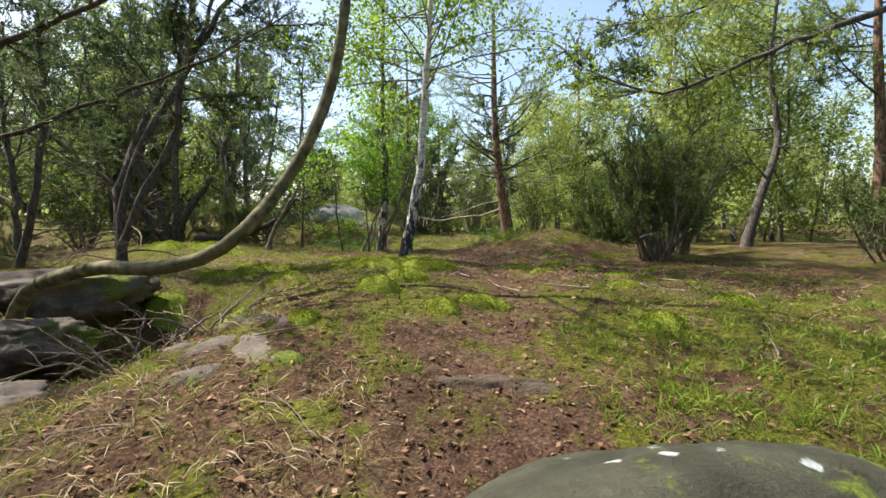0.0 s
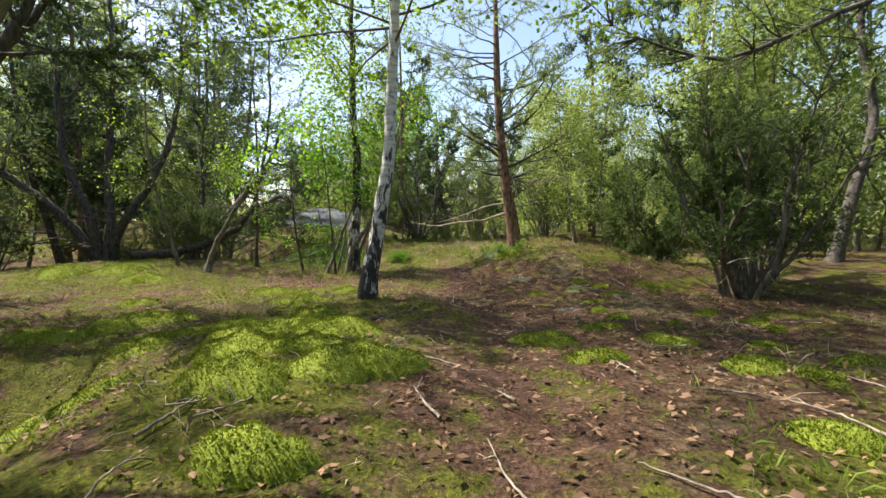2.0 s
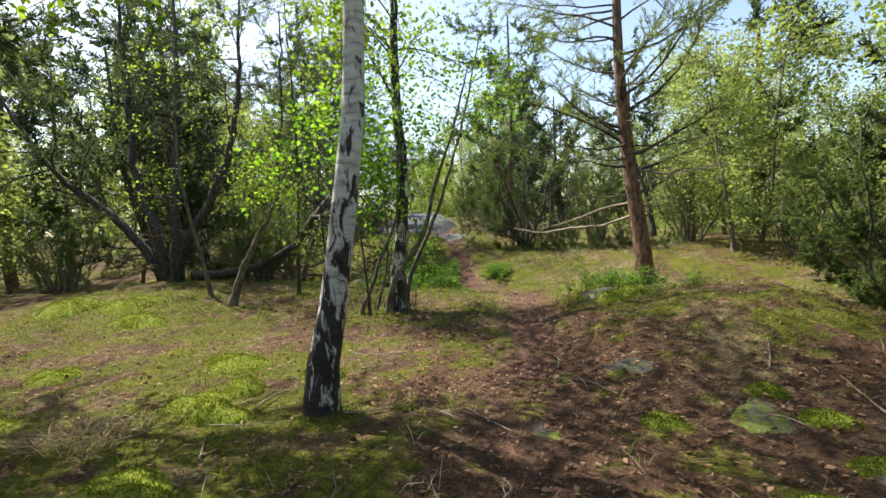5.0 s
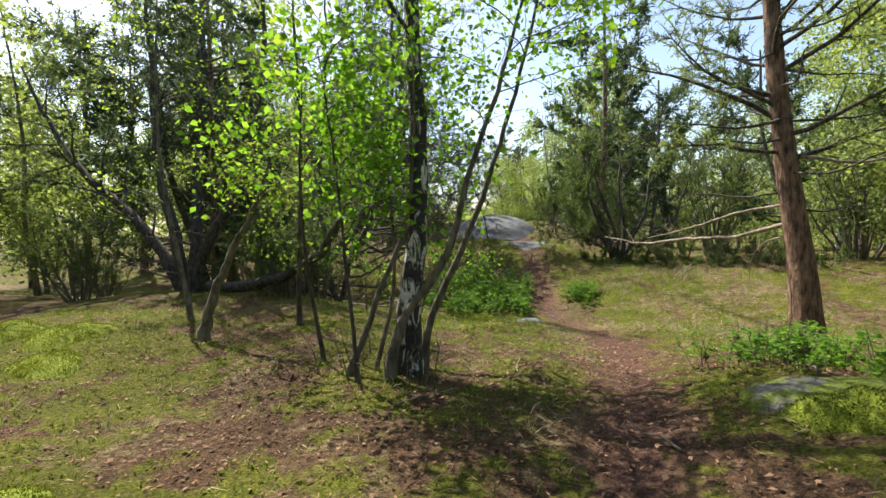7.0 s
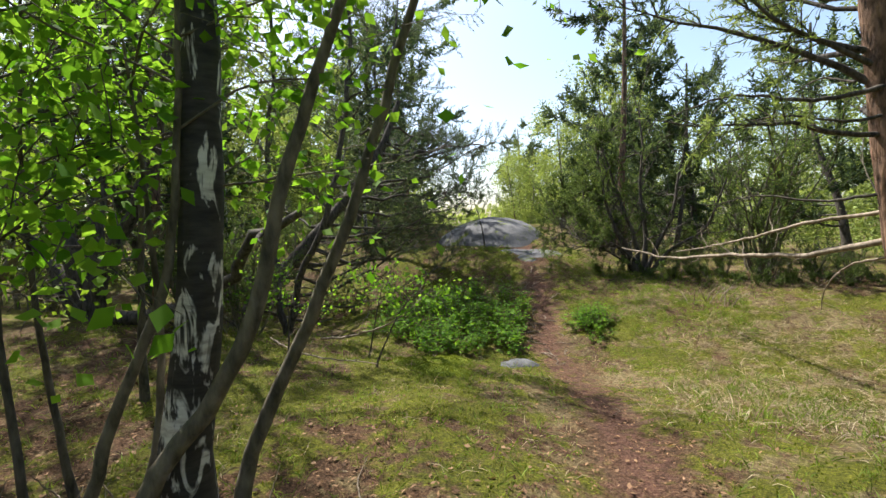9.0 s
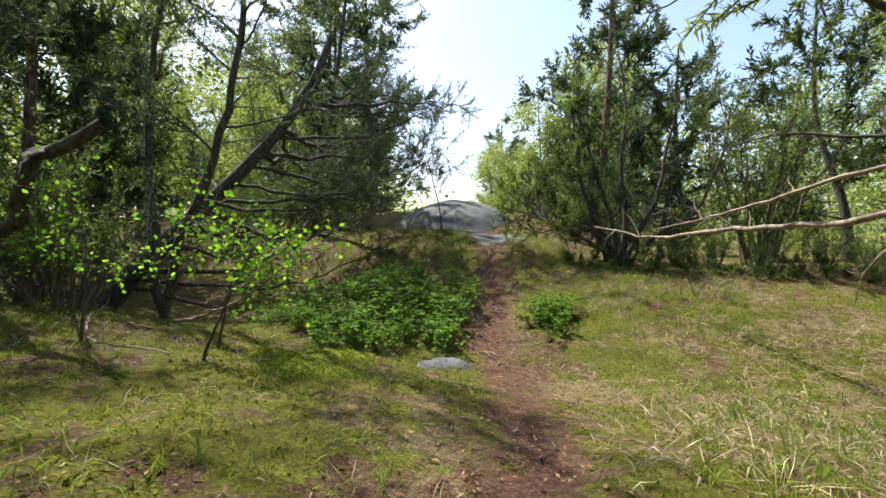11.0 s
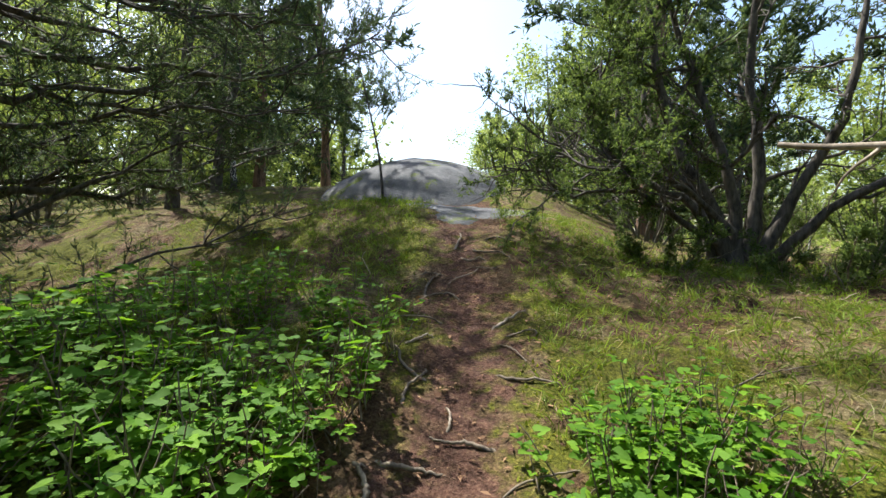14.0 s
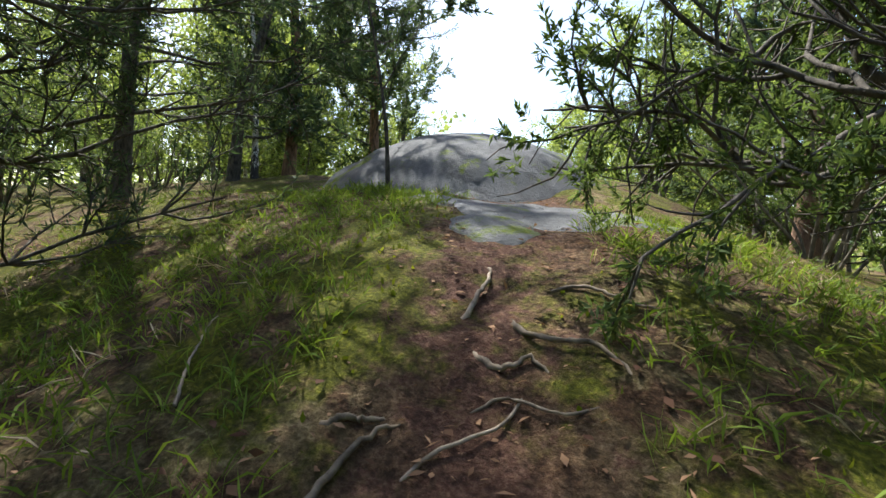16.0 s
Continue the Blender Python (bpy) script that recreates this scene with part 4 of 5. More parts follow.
# the leaning pine whose boughs sweep beside the trail
def sweeping_pine(x, y):
    z = h1(x, y)
    t = thing("leaning_pine", x, y, z, "dark leaning pine with long low sweeping boughs", "tree")
    line = curve_pts([(0, 0, -0.2), (0.35, 0.35, 0.5), (0.9, 0.9, 1.3), (1.5, 1.6, 2.3), (2.0, 2.05, 3.1), (2.3, 2.4, 3.9), (2.5, 2.6, 4.6)], 30)
    m = Mesh()
    m.tube(line, np.linspace(0.17, 0.05, 30), 12, 0.05, np.linspace(0.001, 1, 30))
    part("trunk", m, DARK_BARK, t, smooth=True)
    lv = Mesh()
    for k in range(26):
        s = 0.12 + 0.86 * (k + rng.uniform(0, 1)) / 26
        i = int(s * 28)
        b = line[i]
        u = rng.uniform(0, 1)
        end = np.array([-6.7 + 2.6 * u - x, 23.4 - 1.0 * u - y - rng.uniform(0, 2.2), 1.1 + b[2] * 0.75 + rng.uniform(-0.5, 0.8)])
        if k % 4 == 3:
            end = b + np.array([rng.uniform(-3.5, -1.5), rng.uniform(-0.5, 2.5), rng.uniform(-0.2, 1.0)])
        sag = rng.uniform(0.1, 0.75) * (1.1 - s)
        bough = curve_pts([b, b * 0.72 + end * 0.28 - [0, 0, sag], b * 0.4 + end * 0.6 - [0, 0, sag], end], 16)
        bough[1:] += rng.normal(size=(15, 3)) * 0.03 + np.cumsum(rng.normal(size=(15, 3)) * 0.03, 0)
        one = Mesh()
        r0 = rng.uniform(0.03, 0.055)
        one.tube(bough, np.linspace(r0, 0.006, 16), 7, 0.05)
        pts, ways = [], []
        for q in range(26):
            f = rng.uniform(0.3, 1.0)
            j = min(14, int(f * 15))
            tw = wander(bough[j], spread_way(bough[j + 1] - bough[j], rng.uniform(25, 70)), rng.uniform(0.3, 0.95), 7, 0.4, (0, 0, 0.5))
            one.tube(tw, np.linspace(0.009, 0.003, 7), 4)
            pts.append(tw[2:])
            ways.append(np.gradient(tw, axis=0)[2:])
            for _ in range(2):
                w2_ = wander(tw[3], spread_way(tw[4] - tw[3], 45), 0.3, 5, 0.4, (0, 0, 0.5))
                one.tube(w2_, np.linspace(0.005, 0.002, 5), 3)
                pts.append(w2_[1:])
                ways.append(np.gradient(w2_, axis=0)[1:])
        pts, ways = np.concatenate(pts), np.concatenate(ways)
        keep = rng.uniform(0, 1, len(pts)) < 0.68
        ways = ways / (np.linalg.norm(ways, axis=1)[:, None] + 1e-9)
        needle_tufts(lv, pts[keep], ways[keep], 9, 0.075, 0.011, 55)
        part("limb", one, DARK_BARK, t, smooth=True)
    part("crown", lv, NEEDLE, t)


sweeping_pine(-7.7, 16.3)
pine(-4.95, 22.65, [(0, 0, 0), (-0.08, 0.03, 0.5), (-0.3, 0.1, 1.2), (-0.65, 0.15, 2.3)], 0.019, "young pine with a thin bare leaning stem before the granite", number=22, low=0.36, length=0.75, tuft=9, needle=0.075, width=0.009, twigs=7, twig_length=0.3, angle=68, bark=DARK_BARK, bend=(0, 0, 0.5), thick=0.45)
# Added pine: its crown shades the upper trail and fills out the left boughs
pine(-8.4, 21.9, [(0, 0, 0), (0.3, 0, 1.8), (0.7, 0, 3.6), (1.3, 0.1, 7.6)], 0.09, "added dark pine with spreading boughs that shade the trail near the granite dome", number=40, low=0.1, length=2.6, tuft=8, needle=0.085, width=0.014, twigs=15, bark=DARK_BARK, bend=(0, 0, 0.1))

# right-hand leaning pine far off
pine(7.2, 10.9, [(0, 0, 0), (0.4, 0.1, 1.2), (0.9, 0.3, 2.4), (0.9, 0.6, 4.2), (1.2, 0.8, 6.5)], 0.11, "leaning dark pine with crooked boughs", number=26, low=0.25, length=3.0, bark=DARK_BARK, tuft=12, needle=0.11, width=0.018, twigs=12, leaf=LIT_NEEDLE, bend=(0, 0, -0.2))

bough_pine = pine(10.6, 11.3, [(0, 0, 0), (0.1, 0, 2), (-0.1, 0, 5), (0.1, 0.2, 9)], 0.15, "tall pine with a long drooping bough", number=24, low=0.35, length=2.6, tuft=10, needle=0.12, width=0.022, twigs=11, leaf=LIT_NEEDLE)
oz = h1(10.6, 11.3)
leafy_bough(bough_pine, [(0, -0.1, 6.1 - oz), (-1.5, -0.3, 5.6 - oz), (-3.2, -0.3, 4.95 - oz), (-5.6, -0.3, 4.2 - oz), (-7.0, -0.2, 4.7 - oz), (-8.0, -0.2, 5.5 - oz)], 0.08, LIT_NEEDLE, 60, 1.3, 12, 0.11, 0.02)
leafy_bough(bough_pine, [(0, -0.1, 7.2 - oz), (-2.0, 0.3, 7.0 - oz), (-4.2, 0.6, 6.4 - oz), (-6.4, 0.8, 6.1 - oz)], 0.06, LIT_NEEDLE, 50, 1.3, 12, 0.11, 0.02)

# woods all round, out of a few kinds that repeat
def stand(kinds, spots, group):
    for k, (x, y, s, turn) in enumerate(spots):
        base = kinds[k % len(kinds)]
        copy_thing(base, pose(x, y, h1(x, y), 0, 0, turn) @ Matrix.Diagonal((s, s, s, 1)))


def clear_of_walk(x, y):
    if trail_distance(x, y) < 3.6 or -4.2 < x < 5.6 and -3 < y < 19 or trail_distance(x, y) < 7.5 and x > 0 and y < 19 and (x * 7.3 + y * 3.1) % 1 > 0.25:
        return False
    if -12 < x < 0 and -1 < y < 8.5:
        return False
    if -7.5 < x < -4 and 8.5 < y < 15 or -9 < x < 4.6 and 15 < y < 24.5:
        return False
    if -12.5 < x < -6.5 and 7.5 < y < 16.5 or -3 < x < 4 and 23 < y < 30:
        return False
    if x > 3 and (x * 3.7 + y * 4.3) % 1 < 0.52:
        return False
    if x < -8 and 5 < y < 24 and (x * 5.1 + y * 2.7) % 1 > 0.5:
        return False
    return not (24 <= y < 80 and abs(x + 5.6 + (y - 24) * 0.53) < 2.7 + 0.1 * (y - 24))


w1 = pine(-13.0, 19.0, [(0, 0, 0), (0.1, 0, 2), (0, 0.2, 5), (0.1, 0.2, 9)], 0.13, "slender wild pine in the surrounding wood", number=30, low=0.12, length=2.3, tuft=8, needle=0.2, width=0.05, group="woodland pines", twigs=9, far=True)
w2 = pine(-11.5, 25.0, [(0, 0, 0), (0.3, 0, 1.5), (0.9, 0.2, 3.5), (1.1, 0.2, 7)], 0.12, "crooked wild pine in the surrounding wood", number=28, low=0.1, length=2.5, tuft=8, needle=0.2, width=0.05, group="woodland pines", bark=DARK_BARK, twigs=9, far=True)
w3 = birch(8.0, 16.0, [(0, 0, 0), (0.1, 0, 2), (0, 0.2, 5), (0.3, 0.2, 9)], 0.08, "slim woodland birch in fresh spring leaf", number=30, low=0.12, length=2.0, size=0.13, count=6, group="woodland birches", leaf=HAZY_LEAF, spread=0.22, far=True)
w4 = birch(6.3, 21.5, [(0, 0, 0), (0.3, 0, 1.5), (0.5, 0.2, 3.5), (0.9, 0.2, 6.5)], 0.06, "leafy young tree in the surrounding wood", number=30, low=0.06, length=1.9, size=0.12, count=6, group="woodland birches", leaf=HAZY_LEAF, bark=GREY_BARK, spread=0.22, far=True)
w5 = juniper(6.5, 13.0, 12, 2.4, 0.9, "dense green juniper bush in the wood", "woodland junipers", count=9, needle=0.07)
w6 = juniper(-9.8, 17.0, 12, 1.7, 1.1, "tangled brown undergrowth with few green sprays", "woodland undergrowth", count=4, needle=0.05, name="brush_thicket")
spots = []
r2 = np.random.default_rng(21)
while len(spots) < 330:
    a, d = r2.uniform(0, 2 * math.pi), 5 + 36 * r2.uniform(0, 1) ** 0.9
    x, y = -1.5 + d * math.cos(a) * 0.9, 12 + d * math.sin(a) * 1.1
    if clear_of_walk(x, y) and all(math.hypot(x - q[0], y - q[1]) > 1.15 for q in spots):
        spots.append((x, y, r2.uniform(0.8, 1.25), r2.uniform(0, 360)))
near_kinds, far_kinds = [w5, w6], [w1, w3, w6, w4, w3, w2, w4]
stand(far_kinds, [q for q in spots if trail_distance(q[0], q[1]) > 7 and q[0] <= 3], "")
# No dark pines on the right; hazy leaves carry the sunlit look there
stand([w3, w4, w6, w3, w4], [q for q in spots if trail_distance(q[0], q[1]) > 7 and q[0] > 3], "")
stand(near_kinds, [q for q in spots if trail_distance(q[0], q[1]) <= 7 and q[0] > 0], "")
stand([w6, w5, w6, w2], [q for k, q in enumerate(spots) if trail_distance(q[0], q[1]) <= 7 and q[0] <= 0 and k % 2], "")
brush = [(-6.9, 15.2), (-5.6, 15.0), (-9.9, 13.0), (-6.0, 14.6), (-9.8, 9.6)]
# Small brush added to darken the shaded strip under the junipers
stand([w6], [(x, y, s, 70 * k) for k, (x, y, s) in enumerate(((0.2, 22.6, 0.5), (0.9, 22.2, 0.45), (1.7, 22.3, 0.5), (2.5, 22.4, 0.5), (-0.4, 23.2, 0.5), (3.0, 21.9, 0.45)))], "")
# The second spot is an added pine, there to shade the granite dome
tall = [(-10.6, 16.6), (-11.6, 26.4), (4.4, 28.5), (7.4, 25.0), (-12.5, 20.0), (-2.0, 28.0), (9.5, 19.0)]
stand([w1, w1, w2, w1, w3], [(x, y, 1.0 + 0.03 * k, 61 * k) for k, (x, y) in enumerate(tall)], "")
stand([w6], [(x, y, 1.0 + 0.05 * k, 47 * k) for k, (x, y) in enumerate(brush)], "")


def far_woods():
    """A ragged belt of distant crowns that closes the view between the nearer trunks."""
    m = Mesh()
    r = np.random.default_rng(5)
    for _ in range(420):
        a = r.uniform(0, 2 * math.pi)
        d = r.uniform(44, 75)
        x, y = -1 + d * math.cos(a), 12 + d * math.sin(a)
        gap = abs((math.atan2(y - 20, x + 2) - radians(114) + math.pi) % (2 * math.pi) - math.pi) < radians(9)
        top = r.uniform(6, 11) * (0.35 if gap else 1)
        z0 = h1(x, y)
        n = 150
        u = r.uniform(0.05, 1, n)
        wd = 2.2 * np.sin(np.clip(u, 0.1, 1) * 3.0) + 0.5
        p = np.stack([x + r.normal(size=n) * wd, y + r.normal(size=n) * wd, z0 + u * top], -1)
        s = r.uniform(0.35, 0.8, n)
        m.blades(p, r.normal(size=(n, 3)), s, s * 0.7)
    tagged(new("far_woods", m.data("far_woods", HAZY_LEAF)), "distant sunlit green woods beyond the clearing", "woods", kind="stuff")


far_woods()

# ---- low plants and litter ----
def scatter(n, box, seed, keep):
    r = np.random.default_rng(seed)
    x, y = r.uniform(box[0], box[1], n), r.uniform(box[2], box[3], n)
    k = keep(x, y, r.uniform(0, 1, n))
    x, y = x[k], y[k]
    return np.stack([x, y, height(x, y)], -1)


def tufts(name, spots, blades, size, material, label, category, width=0.006, lean=0.7):
    m = Mesh()
    p = np.repeat(spots, blades, 0)
    p[:, :2] += rng.normal(size=(len(p), 2)) * 0.035
    p[:, 2] -= 0.01
    d = rng.normal(size=p.shape) * lean
    d[:, 2] = 1
    s = size * rng.uniform(0.4, 1.3, len(p))
    m.blades(p, d, s, width * rng.uniform(0.7, 1.4, len(p)), 0.25)
    tagged(new(name, m.data(name, material)), label, category, kind="stuff")


AREA = (-7.5, 5.0, 0.6, 23.5)
tufts("grass", scatter(13000, AREA, 31, lambda x, y, u: (trail_distance(x, y) > 0.4) & (u < 0.16 - 0.1 * ((y > 4.4) & (y < 9.5)) + 0.4 * (y > 11) + 0.4 * ((x > 1.2) & (y < 4.5)))), 8, 0.13, GRASS, "fresh green grass tufts on the forest floor", "grass")
tufts("dry_grass", scatter(5000, AREA, 32, lambda x, y, u: (trail_distance(x, y) > 0.35) & (u < 0.15 + 0.9 * cover_at(x, y)[2])), 7, 0.16, DRY_GRASS, "pale dry grass stalks from last year", "dry grass", 0.005, 1.4)


tufts("grass", scatter(300, (0.7, 2.6, 1.7, 2.9), 35, lambda x, y, u: u < 0.8), 8, 0.12, GRASS, "long fresh grass behind the lichen-spotted boulder", "grass")
tufts("dry_grass", scatter(300, (-2.4, -0.3, 1.2, 2.5), 36, lambda x, y, u: u < 0.7), 8, 0.15, DRY_GRASS, "long pale dry grass on the leafy slope", "dry grass", 0.006, 1.3)
tufts("grass", scatter(2600, (-5.0, 1.2, 18.8, 22.6), 39, lambda x, y, u: (trail_distance(x, y) > 0.4) & (u < 0.8)), 9, 0.13, GRASS, "lush dark green grass along the trail", "grass")
tufts("grass", scatter(110, (0.3, 1.8, 14.3, 17.6), 40, lambda x, y, u: (u < 0.8)), 14, 0.17, GRASS, "tall fresh grass clumps beside the trail", "grass", 0.007, 0.45)
tufts("dry_grass", scatter(45, (-2.0, -1.5, 7.2, 7.6), 37, lambda x, y, u: u < 0.9), 9, 0.2, DRY_GRASS, "pale dry grass clump in the moss", "dry grass", 0.006, 0.8)
tufts("dry_grass", scatter(900, (0.2, 3.2, 14.6, 19.5), 38, lambda x, y, u: u < 0.8), 8, 0.24, DRY_GRASS, "pale matted dry grass beside the trail", "dry grass", 0.006, 1.6)


def moss_cushions():
    m = Mesh()
    s = scatter(170000, AREA, 33, lambda x, y, u: (u < cover_at(x, y)[1] * 1.3 - 0.35) & (trail_distance(x, y) > 0.25))
    d = rng.normal(size=s.shape) * 0.5
    d[:, 2] = 1
    m.blades(s - [0, 0, 0.006], d, rng.uniform(0.015, 0.035, len(s)), rng.uniform(0.006, 0.018, len(s)))
    tagged(new("moss", m.data("moss", MOSS)), "bright yellow-green moss cushions over the ground", "moss", kind="stuff")


moss_cushions()


def moss_cushion(x, y, r, h, seed):
    """A rounded pillow of moss: a low dome bristling with short shoots."""
    g = np.random.default_rng(seed)
    t = thing("moss_cushion", x, y, h1(x, y), "plump bright green moss cushion on the ground", "moss", "moss cushions")
    rings, spokes = 8, 22
    q = np.linspace(0.03, 1, rings)[:, None]
    a = np.linspace(0, 6.2832, spokes, endpoint=False)[None, :]
    edge = 1 + 0.14 * np.sin(2 * a + g.uniform(0, 6)) + 0.1 * np.sin(3 * a + g.uniform(0, 6)) + 0.06 * np.sin(7 * a)
    u, v = q * edge * r * np.cos(a), q * edge * r * 0.8 * np.sin(a)
    z = height(x + u, y + v) - h1(x, y) + h * (1 - q**2.2) * (1 + 0.15 * np.sin(9 * u / r + 5 * v / r)) - 0.04 * q**6
    m = Mesh()
    i, j = np.meshgrid(np.arange(rings - 1), np.arange(spokes), indexing="ij")
    k = (j + 1) % spokes
    m.add(np.stack([u, v, z], -1), np.stack([i * spokes + j, (i + 1) * spokes + j, (i + 1) * spokes + k, i * spokes + k], -1))
    part("cushion", m, MOSS_BODY, t, smooth=True)
    n = int(30000 * r * r) + 500
    qi, ai = g.uniform(0, 1, n) ** 0.5 * 0.97, g.integers(0, spokes, n)
    e = edge[0, ai]
    an = a[0, ai] + g.uniform(-0.14, 0.14, n)
    pu, pv = qi * e * r * np.cos(an), qi * e * r * 0.8 * np.sin(an)
    pz = height(x + pu, y + pv) - h1(x, y) + h * (1 - qi**2.2) * (1 + 0.15 * np.sin(9 * pu / r + 5 * pv / r)) - 0.04 * qi**6
    d = np.stack([pu / r * 0.7, pv / r * 0.7, np.ones(n)], -1) + g.normal(size=(n, 3)) * 0.4
    sp = Mesh()
    sp.blades(np.stack([pu, pv, pz - 0.004], -1), d, g.uniform(0.008, 0.02, n), g.uniform(0.004, 0.009, n))
    part("fuzz", sp, MOSS, t)


for k, (x, y, r, h) in enumerate(((-0.5, 3.6, 0.22, 0.1), (-0.3, 4.0, 0.2, 0.09), (0.0, 3.1, 0.16, 0.06), (0.3, 3.3, 0.2, 0.06), (-0.9, 3.0, 0.14, 0.06), (-0.6, 4.6, 0.3, 0.1), (-0.15, 4.9, 0.35, 0.1), (-0.9, 5.3, 0.35, 0.09), (-0.45, 5.8, 0.4, 0.1), (-1.3, 6.3, 0.35, 0.08), (0.95, 5.7, 0.25, 0.07), (1.15, 5.25, 0.18, 0.06), (-0.9, 6.9, 0.3, 0.07), (1.7, 4.3, 0.2, 0.06), (2.0, 5.2, 0.22, 0.06), (2.3, 3.6, 0.22, 0.06), (1.4, 2.9, 0.2, 0.06), (-2.6, 16.0, 0.35, 0.08), (-2.3, 15.2, 0.4, 0.08), (-2.9, 15.4, 0.3, 0.07), (-5.3, 10.7, 0.5, 0.1), (-6.1, 10.4, 0.5, 0.1), (-4.6, 10.2, 0.4, 0.08), (1.45, 10.9, 0.3, 0.1))):
    moss_cushion(x, y, r, h, 300 + k)


r5 = np.random.default_rng(91)
for k in range(22):
    x, y = r5.uniform(0.7, 3.2), r5.uniform(4.6, 8.6)
    if trail_distance(x, y) > 0.3:
        moss_cushion(x, y, r5.uniform(0.07, 0.2), r5.uniform(0.025, 0.05), 340 + k)


for k in range(26):
    x, y = r5.uniform(-3.6, -0.3), r5.uniform(5.0, 9.0)
    moss_cushion(x, y, r5.uniform(0.16, 0.38), r5.uniform(0.05, 0.1), 370 + k)


def leaf_litter():
    m = Mesh()
    s = scatter(120000, AREA, 34, lambda x, y, u: u < 0.9 - 0.75 * cover_at(x, y)[1] - 0.35 * (y > 12.5) * (trail_distance(x, y) > 0.5))
    d = rng.normal(size=s.shape)
    d[:, 2] *= 0.18
    up = np.zeros_like(d)
    up[:, 2] = 1
    side = np.cross(d / np.linalg.norm(d, axis=1)[:, None], up + rng.normal(size=d.shape) * 0.3)
    side /= np.linalg.norm(side, axis=1)[:, None]
    z = rng.uniform(0.012, 0.045, len(s))
    m.blades(s + [0, 0, 0.012], d, z, z * rng.uniform(0.08, 0.6, len(s)), 0.0, side)
    tagged(new("leaf_litter", m.data("leaf_litter", LITTER)), "brown fallen leaves and needles strewn on the ground", "leaf litter", kind="stuff")


leaf_litter()


def dead_leaves():
    """Larger curled leaves, lying loose on the finer litter."""
    m = Mesh()
    s = scatter(24000, (-5.5, 4.0, 0.8, 13.5), 47, lambda x, y, u: u < 0.75 - 0.6 * cover_at(x, y)[1])
    d = rng.normal(size=s.shape)
    d[:, 2] *= 0.3
    up = np.zeros_like(d)
    up[:, 2] = 1
    side = np.cross(d / np.linalg.norm(d, axis=1)[:, None], up + rng.normal(size=d.shape) * 0.45)
    side /= np.linalg.norm(side, axis=1)[:, None]
    z = rng.uniform(0.018, 0.05, len(s))
    m.blades(s + [0, 0, 0.018], d, z, z * rng.uniform(0.3, 0.75, len(s)), 0.0, side)
    tagged(new("dead_leaves", m.data("dead_leaves", DEAD_LEAF)), "curled brown dead leaves scattered over moss and needles", "leaf litter", kind="stuff")


dead_leaves()


def lobed_leaves(m, at, along, side, size, r):
    """Rounded leaves with three lobes and a wavy rim, a little cupped and drooping at the tip."""
    n, k = len(at), 12
    th = np.linspace(-2.75, 2.75, k + 1)
    rim = 0.5 * (0.8 + 0.22 * np.cos(3 * th) + 0.05 * np.cos(9 * th))
    rim = rim * (1 + 0.08 * r.normal(size=(n, k + 1)))
    up = np.cross(along, side)
    mid = at + along * (0.42 * size)[:, None]
    a, b = rim * np.cos(th), rim * np.sin(th) * 1.1
    lift = 0.25 * np.abs(b) - 0.35 * np.clip(a, 0, 1) ** 2
    v = mid[:, None] + size[:, None, None] * (a[..., None] * along[:, None] + b[..., None] * side[:, None] + lift[..., None] * up[:, None] * np.sign(up[:, None, 2:3]))
    v = np.concatenate([mid[:, None], v], 1)
    f = np.array([[0, 2 * i + 1, 2 * i + 2, 2 * i + 3] for i in range(k // 2)])
    m.add(v, f[None] + (np.arange(n) * (k + 2))[:, None, None])


def leafy_plant(x, y, high, leaves, size, label, group, seed):
    """A low plant: a few upright stems with rounded toothed leaves, each leaf of two halves."""
    r = np.random.default_rng(seed)
    t = thing("leafy_plant", x, y, h1(x, y), label, "plant", group)
    st, lv = Mesh(), Mesh()
    for _ in range(max(3, leaves // 9)):
        line = wander((r.normal() * 0.06, r.normal() * 0.06, -0.03), (r.normal() * 0.45, r.normal() * 0.45, 1), high * r.uniform(0.7, 1.15), 7, 0.35)
        st.tube(line, np.linspace(0.004, 0.002, 7), 4)
        n = 9
        p = line[r.integers(2, 7, n)]
        d = r.normal(size=(n, 3))
        d[:, 2] = np.abs(d[:, 2]) * 0.25
        d /= np.linalg.norm(d, axis=1)[:, None]
        side = np.cross(d, np.array([0, 0, 1.0]) + r.normal(size=(n, 3)) * 0.25)
        side /= np.linalg.norm(side, axis=1)[:, None]
        s = size * r.uniform(0.6, 1.3, n)
        lobed_leaves(lv, p + d * 0.02, d, side, s, r)
    part("stem", st, TWIG, t)
    part("foliage", lv, BUSH_LEAF, t)
    return t


r3 = np.random.default_rng(44)
kinds = [leafy_plant(-3.0 - 0.3 * k, 18.0 + 0.3 * k, 0.3 + 0.03 * k, 54, 0.056, "bright green leafy currant plant in a dense patch", "leafy plants on the mound", 50 + k) for k in range(4)]
for k in range(190):
    while True:
        x, y = -3.45 + r3.normal() * 0.95, 18.1 + r3.normal() * 0.95
        if trail_distance(x, y) > 0.42 and (x + 3.45) ** 2 + (y - 18.1) ** 2 < 3.4:
            break
    s = r3.uniform(0.75, 1.25)
    copy_thing(kinds[k % 4], pose(x, y, h1(x, y), 0, 0, r3.uniform(0, 360)) @ Matrix.Diagonal((s, s, s, 1)))
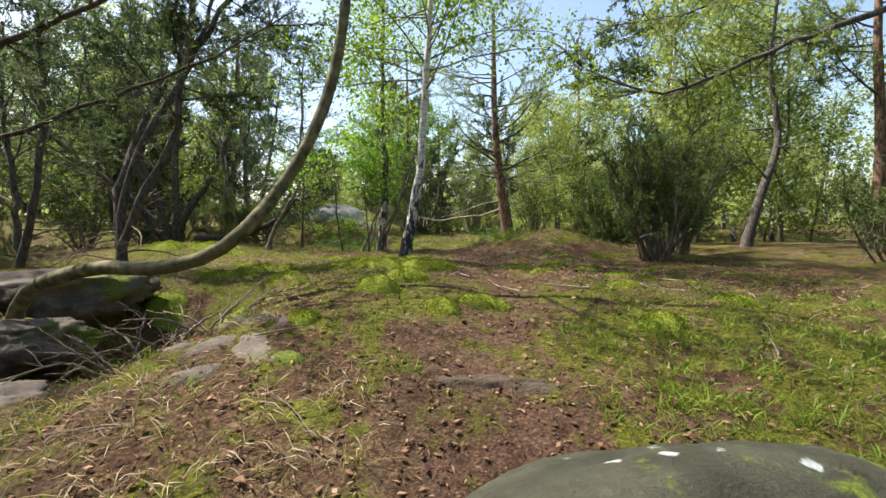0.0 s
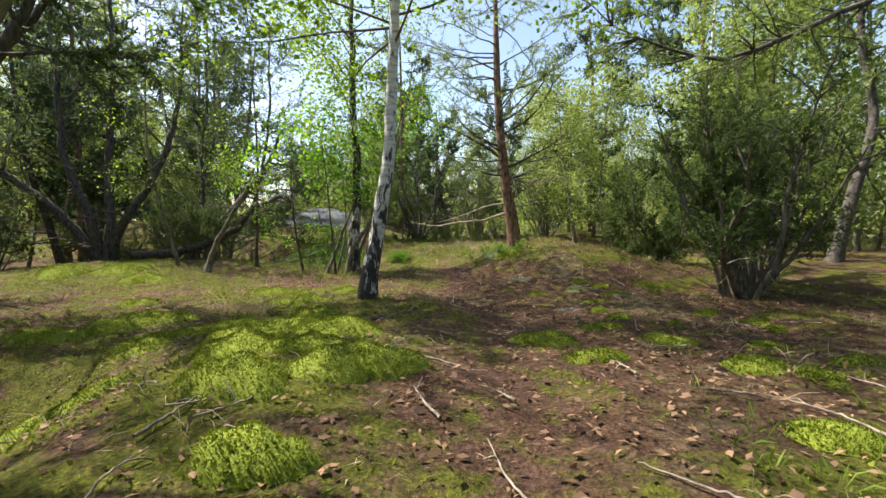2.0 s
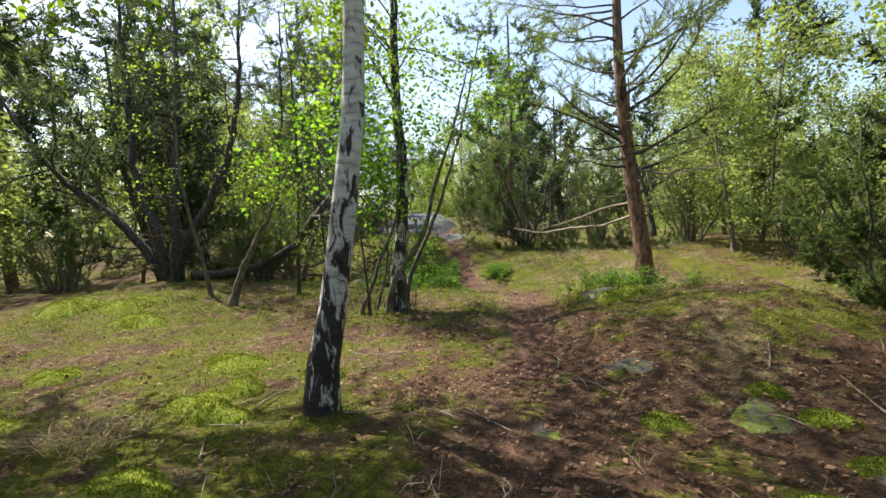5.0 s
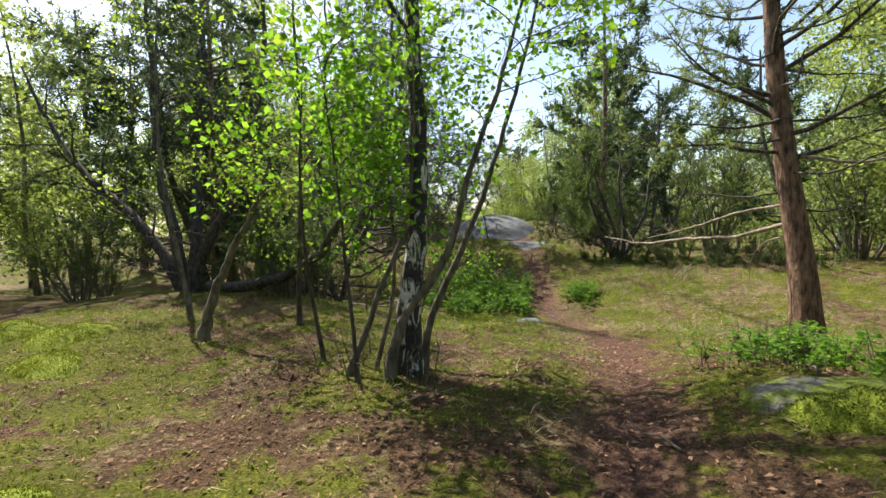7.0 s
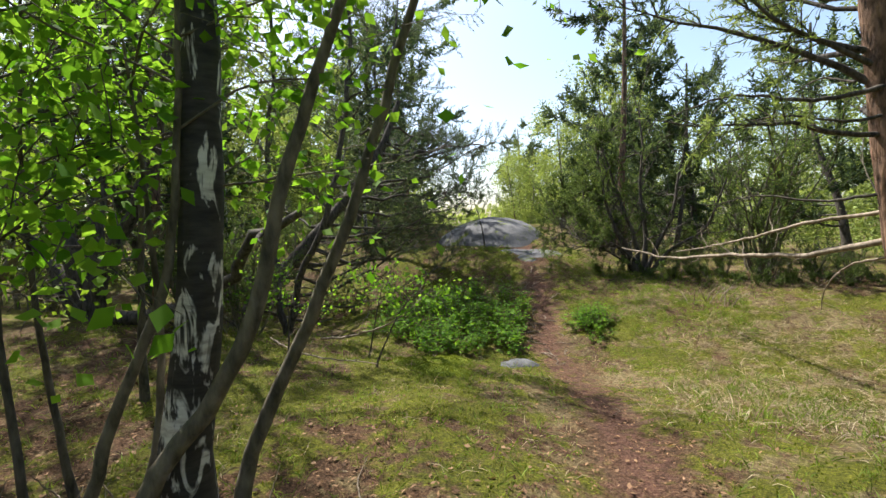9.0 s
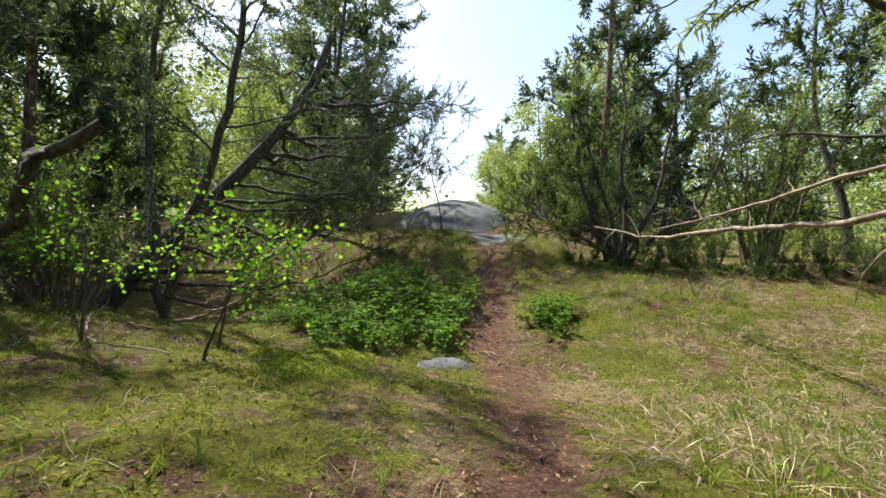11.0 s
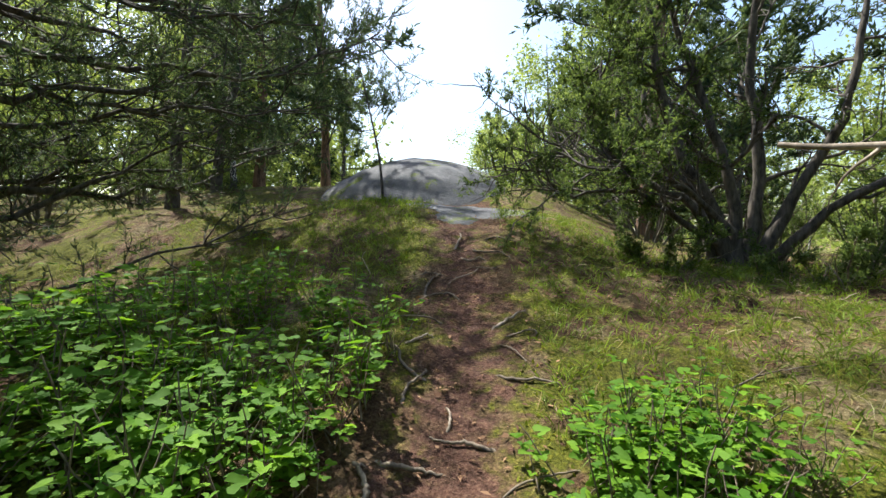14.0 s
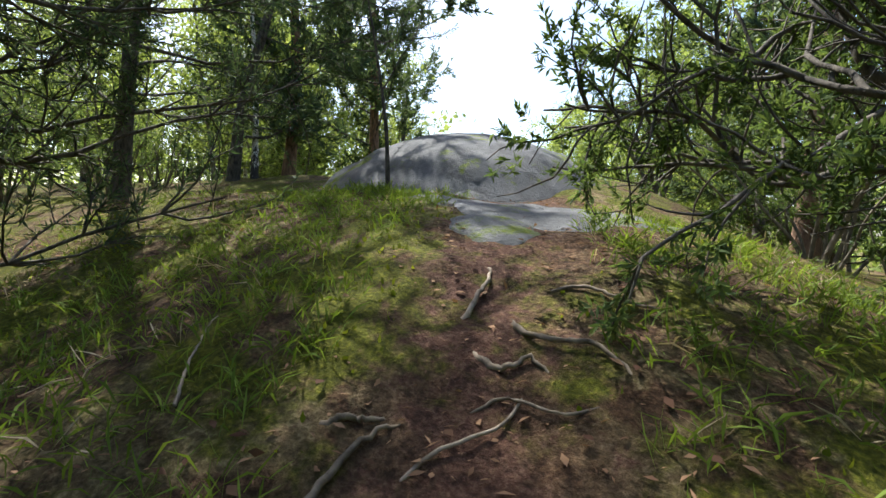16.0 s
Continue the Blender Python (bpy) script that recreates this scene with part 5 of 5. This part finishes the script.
for k in range(34):
    while True:
        x, y = -1.3 + r3.normal() * 0.2, 18.95 + r3.normal() * 0.38
        if trail_distance(x, y) > 0.35:
            break
    s = r3.uniform(0.6, 1.05)
    tagged(copy_thing(kinds[k % 4], pose(x, y, h1(x, y), 0, 0, r3.uniform(0, 360)) @ Matrix.Diagonal((s, s, s, 1))), group="leafy plants right by the trail")
for k in range(40):
    x, y = 1.75 + r3.normal() * 0.45, 12.6 + r3.normal() * 0.6
    s = r3.uniform(0.6, 1.05)
    tagged(copy_thing(kinds[k % 4], pose(x, y, h1(x, y), 0, 0, r3.uniform(0, 360)) @ Matrix.Diagonal((s, s, s, 1))), group="leafy plants by the mossy rock")


# saplings, dry brush and sticks beside the trail
for k, (x, y, h, lean) in enumerate(((-2.9, 14.7, 0.95, 0.4), (-3.4, 15.2, 1.2, 0.2), (-4.0, 14.4, 1.0, -0.1))):
    birch(x, y, [(0, 0, 0), (lean * 0.3, 0.05, h * 0.3), (lean * 0.8, 0.1, h * 0.7), (lean * 1.5, 0.1, h)], 0.012, "low rowan sapling with fresh pinnate leaves", bark=DARK_BARK, number=4, low=0.5, length=0.5, leaf=ROWAN_LEAF, size=0.05, count=3, name="rowan_sapling", spread=0.06, bend=(0, 0, -0.3))
bare_branch("dead_branch", [(-4.6, 15.6, 0.35), (-3.7, 15.3, 0.55), (-2.9, 15.2, 0.85), (-2.5, 15.4, 1.2)], 0.022, 0.006, DEAD_WOOD, "bare grey dead branch leaning from the undergrowth", 8, 0.5)
bare_branch("dead_branch", [(-4.9, 14.9, 0.5), (-3.9, 14.4, 0.55), (-3.1, 14.1, 0.62), (-2.5, 14.2, 0.6)], 0.016, 0.005, DEAD_WOOD, "bare grey dead branch leaning from the undergrowth", 8, 0.4)
r4 = np.random.default_rng(77)
for k in range(10):
    x, y = 0.75 + r4.normal() * 0.22, 20.3 + r4.normal() * 0.15
    a = r4.uniform(0, 6.28)
    z = h1(x, y)
    bare_branch("dry_twig", [(x, y, z - 0.02), (x + 0.15 * math.cos(a), y + 0.15 * math.sin(a), z + 0.18), (x + 0.35 * math.cos(a), y + 0.35 * math.sin(a), z + r4.uniform(0.25, 0.42))], 0.009, 0.003, DEAD_WOOD, "pale dry twig standing in a brushy tuft", 4, 0.2, "twig")
for k in range(150):
    x, y = r4.uniform(-4.5, 3.2), r4.uniform(1.6, 21) if k < 70 else r4.uniform(3.5, 9.5)
    if trail_distance(x, y) > 2.6:
        continue
    a, le = r4.uniform(0, 3.14), r4.uniform(0.15, 0.55)
    p = [(x + le * u * math.cos(a) + r4.normal() * 0.02, y + le * u * math.sin(a) + r4.normal() * 0.02) for u in (-0.5, 0, 0.5)]
    bare_branch("stick", [(q[0], q[1], h1(*q) + 0.02) for q in p], r4.uniform(0.003, 0.008), 0.002, DEAD_WOOD if k % 3 else TWIG, "dry fallen stick lying on the ground", 1, 0.12, "stick")
for k in range(34):
    u = k / 34
    y = 17.2 + 4.2 * u
    x = -1.45 - 0.36 * (y - 17.2) + r4.uniform(-0.4, 0.35)
    a, le = r4.uniform(-0.6, 3.6), r4.uniform(0.15, 0.5)
    p = [(x + le * v * math.cos(a) + r4.normal() * 0.03, y + le * v * math.sin(a) + r4.normal() * 0.03) for v in (-0.5, -0.2, 0.2, 0.5)]
    bare_branch("root", [(q[0], q[1], h1(*q) + g) for q, g in zip(p, (-0.02, 0.012, 0.015, -0.02))], r4.uniform(0.005, 0.014), 0.004, TWIG if k % 4 else DEAD_WOOD, "worn tree root crossing the trodden trail", 0, 0.1, "root")
for k in range(30):
    a, d = r4.uniform(0, 6.28), r4.uniform(0.1, 0.8)
    x, y = -2.1 + d * math.cos(a) * 0.7, 3.7 + d * math.sin(a)
    z = h1(x, y)
    b = r4.uniform(0, 6.28)
    bare_branch("dry_twig", [(x, y, z), (x + 0.2 * math.cos(b), y + 0.2 * math.sin(b), z + 0.15), (x + 0.5 * math.cos(b), y + 0.5 * math.sin(b), z + r4.uniform(0.1, 0.4))], 0.011, 0.004, DEAD_WOOD if k % 2 else TWIG, "dead grey twig on the rim of the hollow", 3, 0.25, "twig")
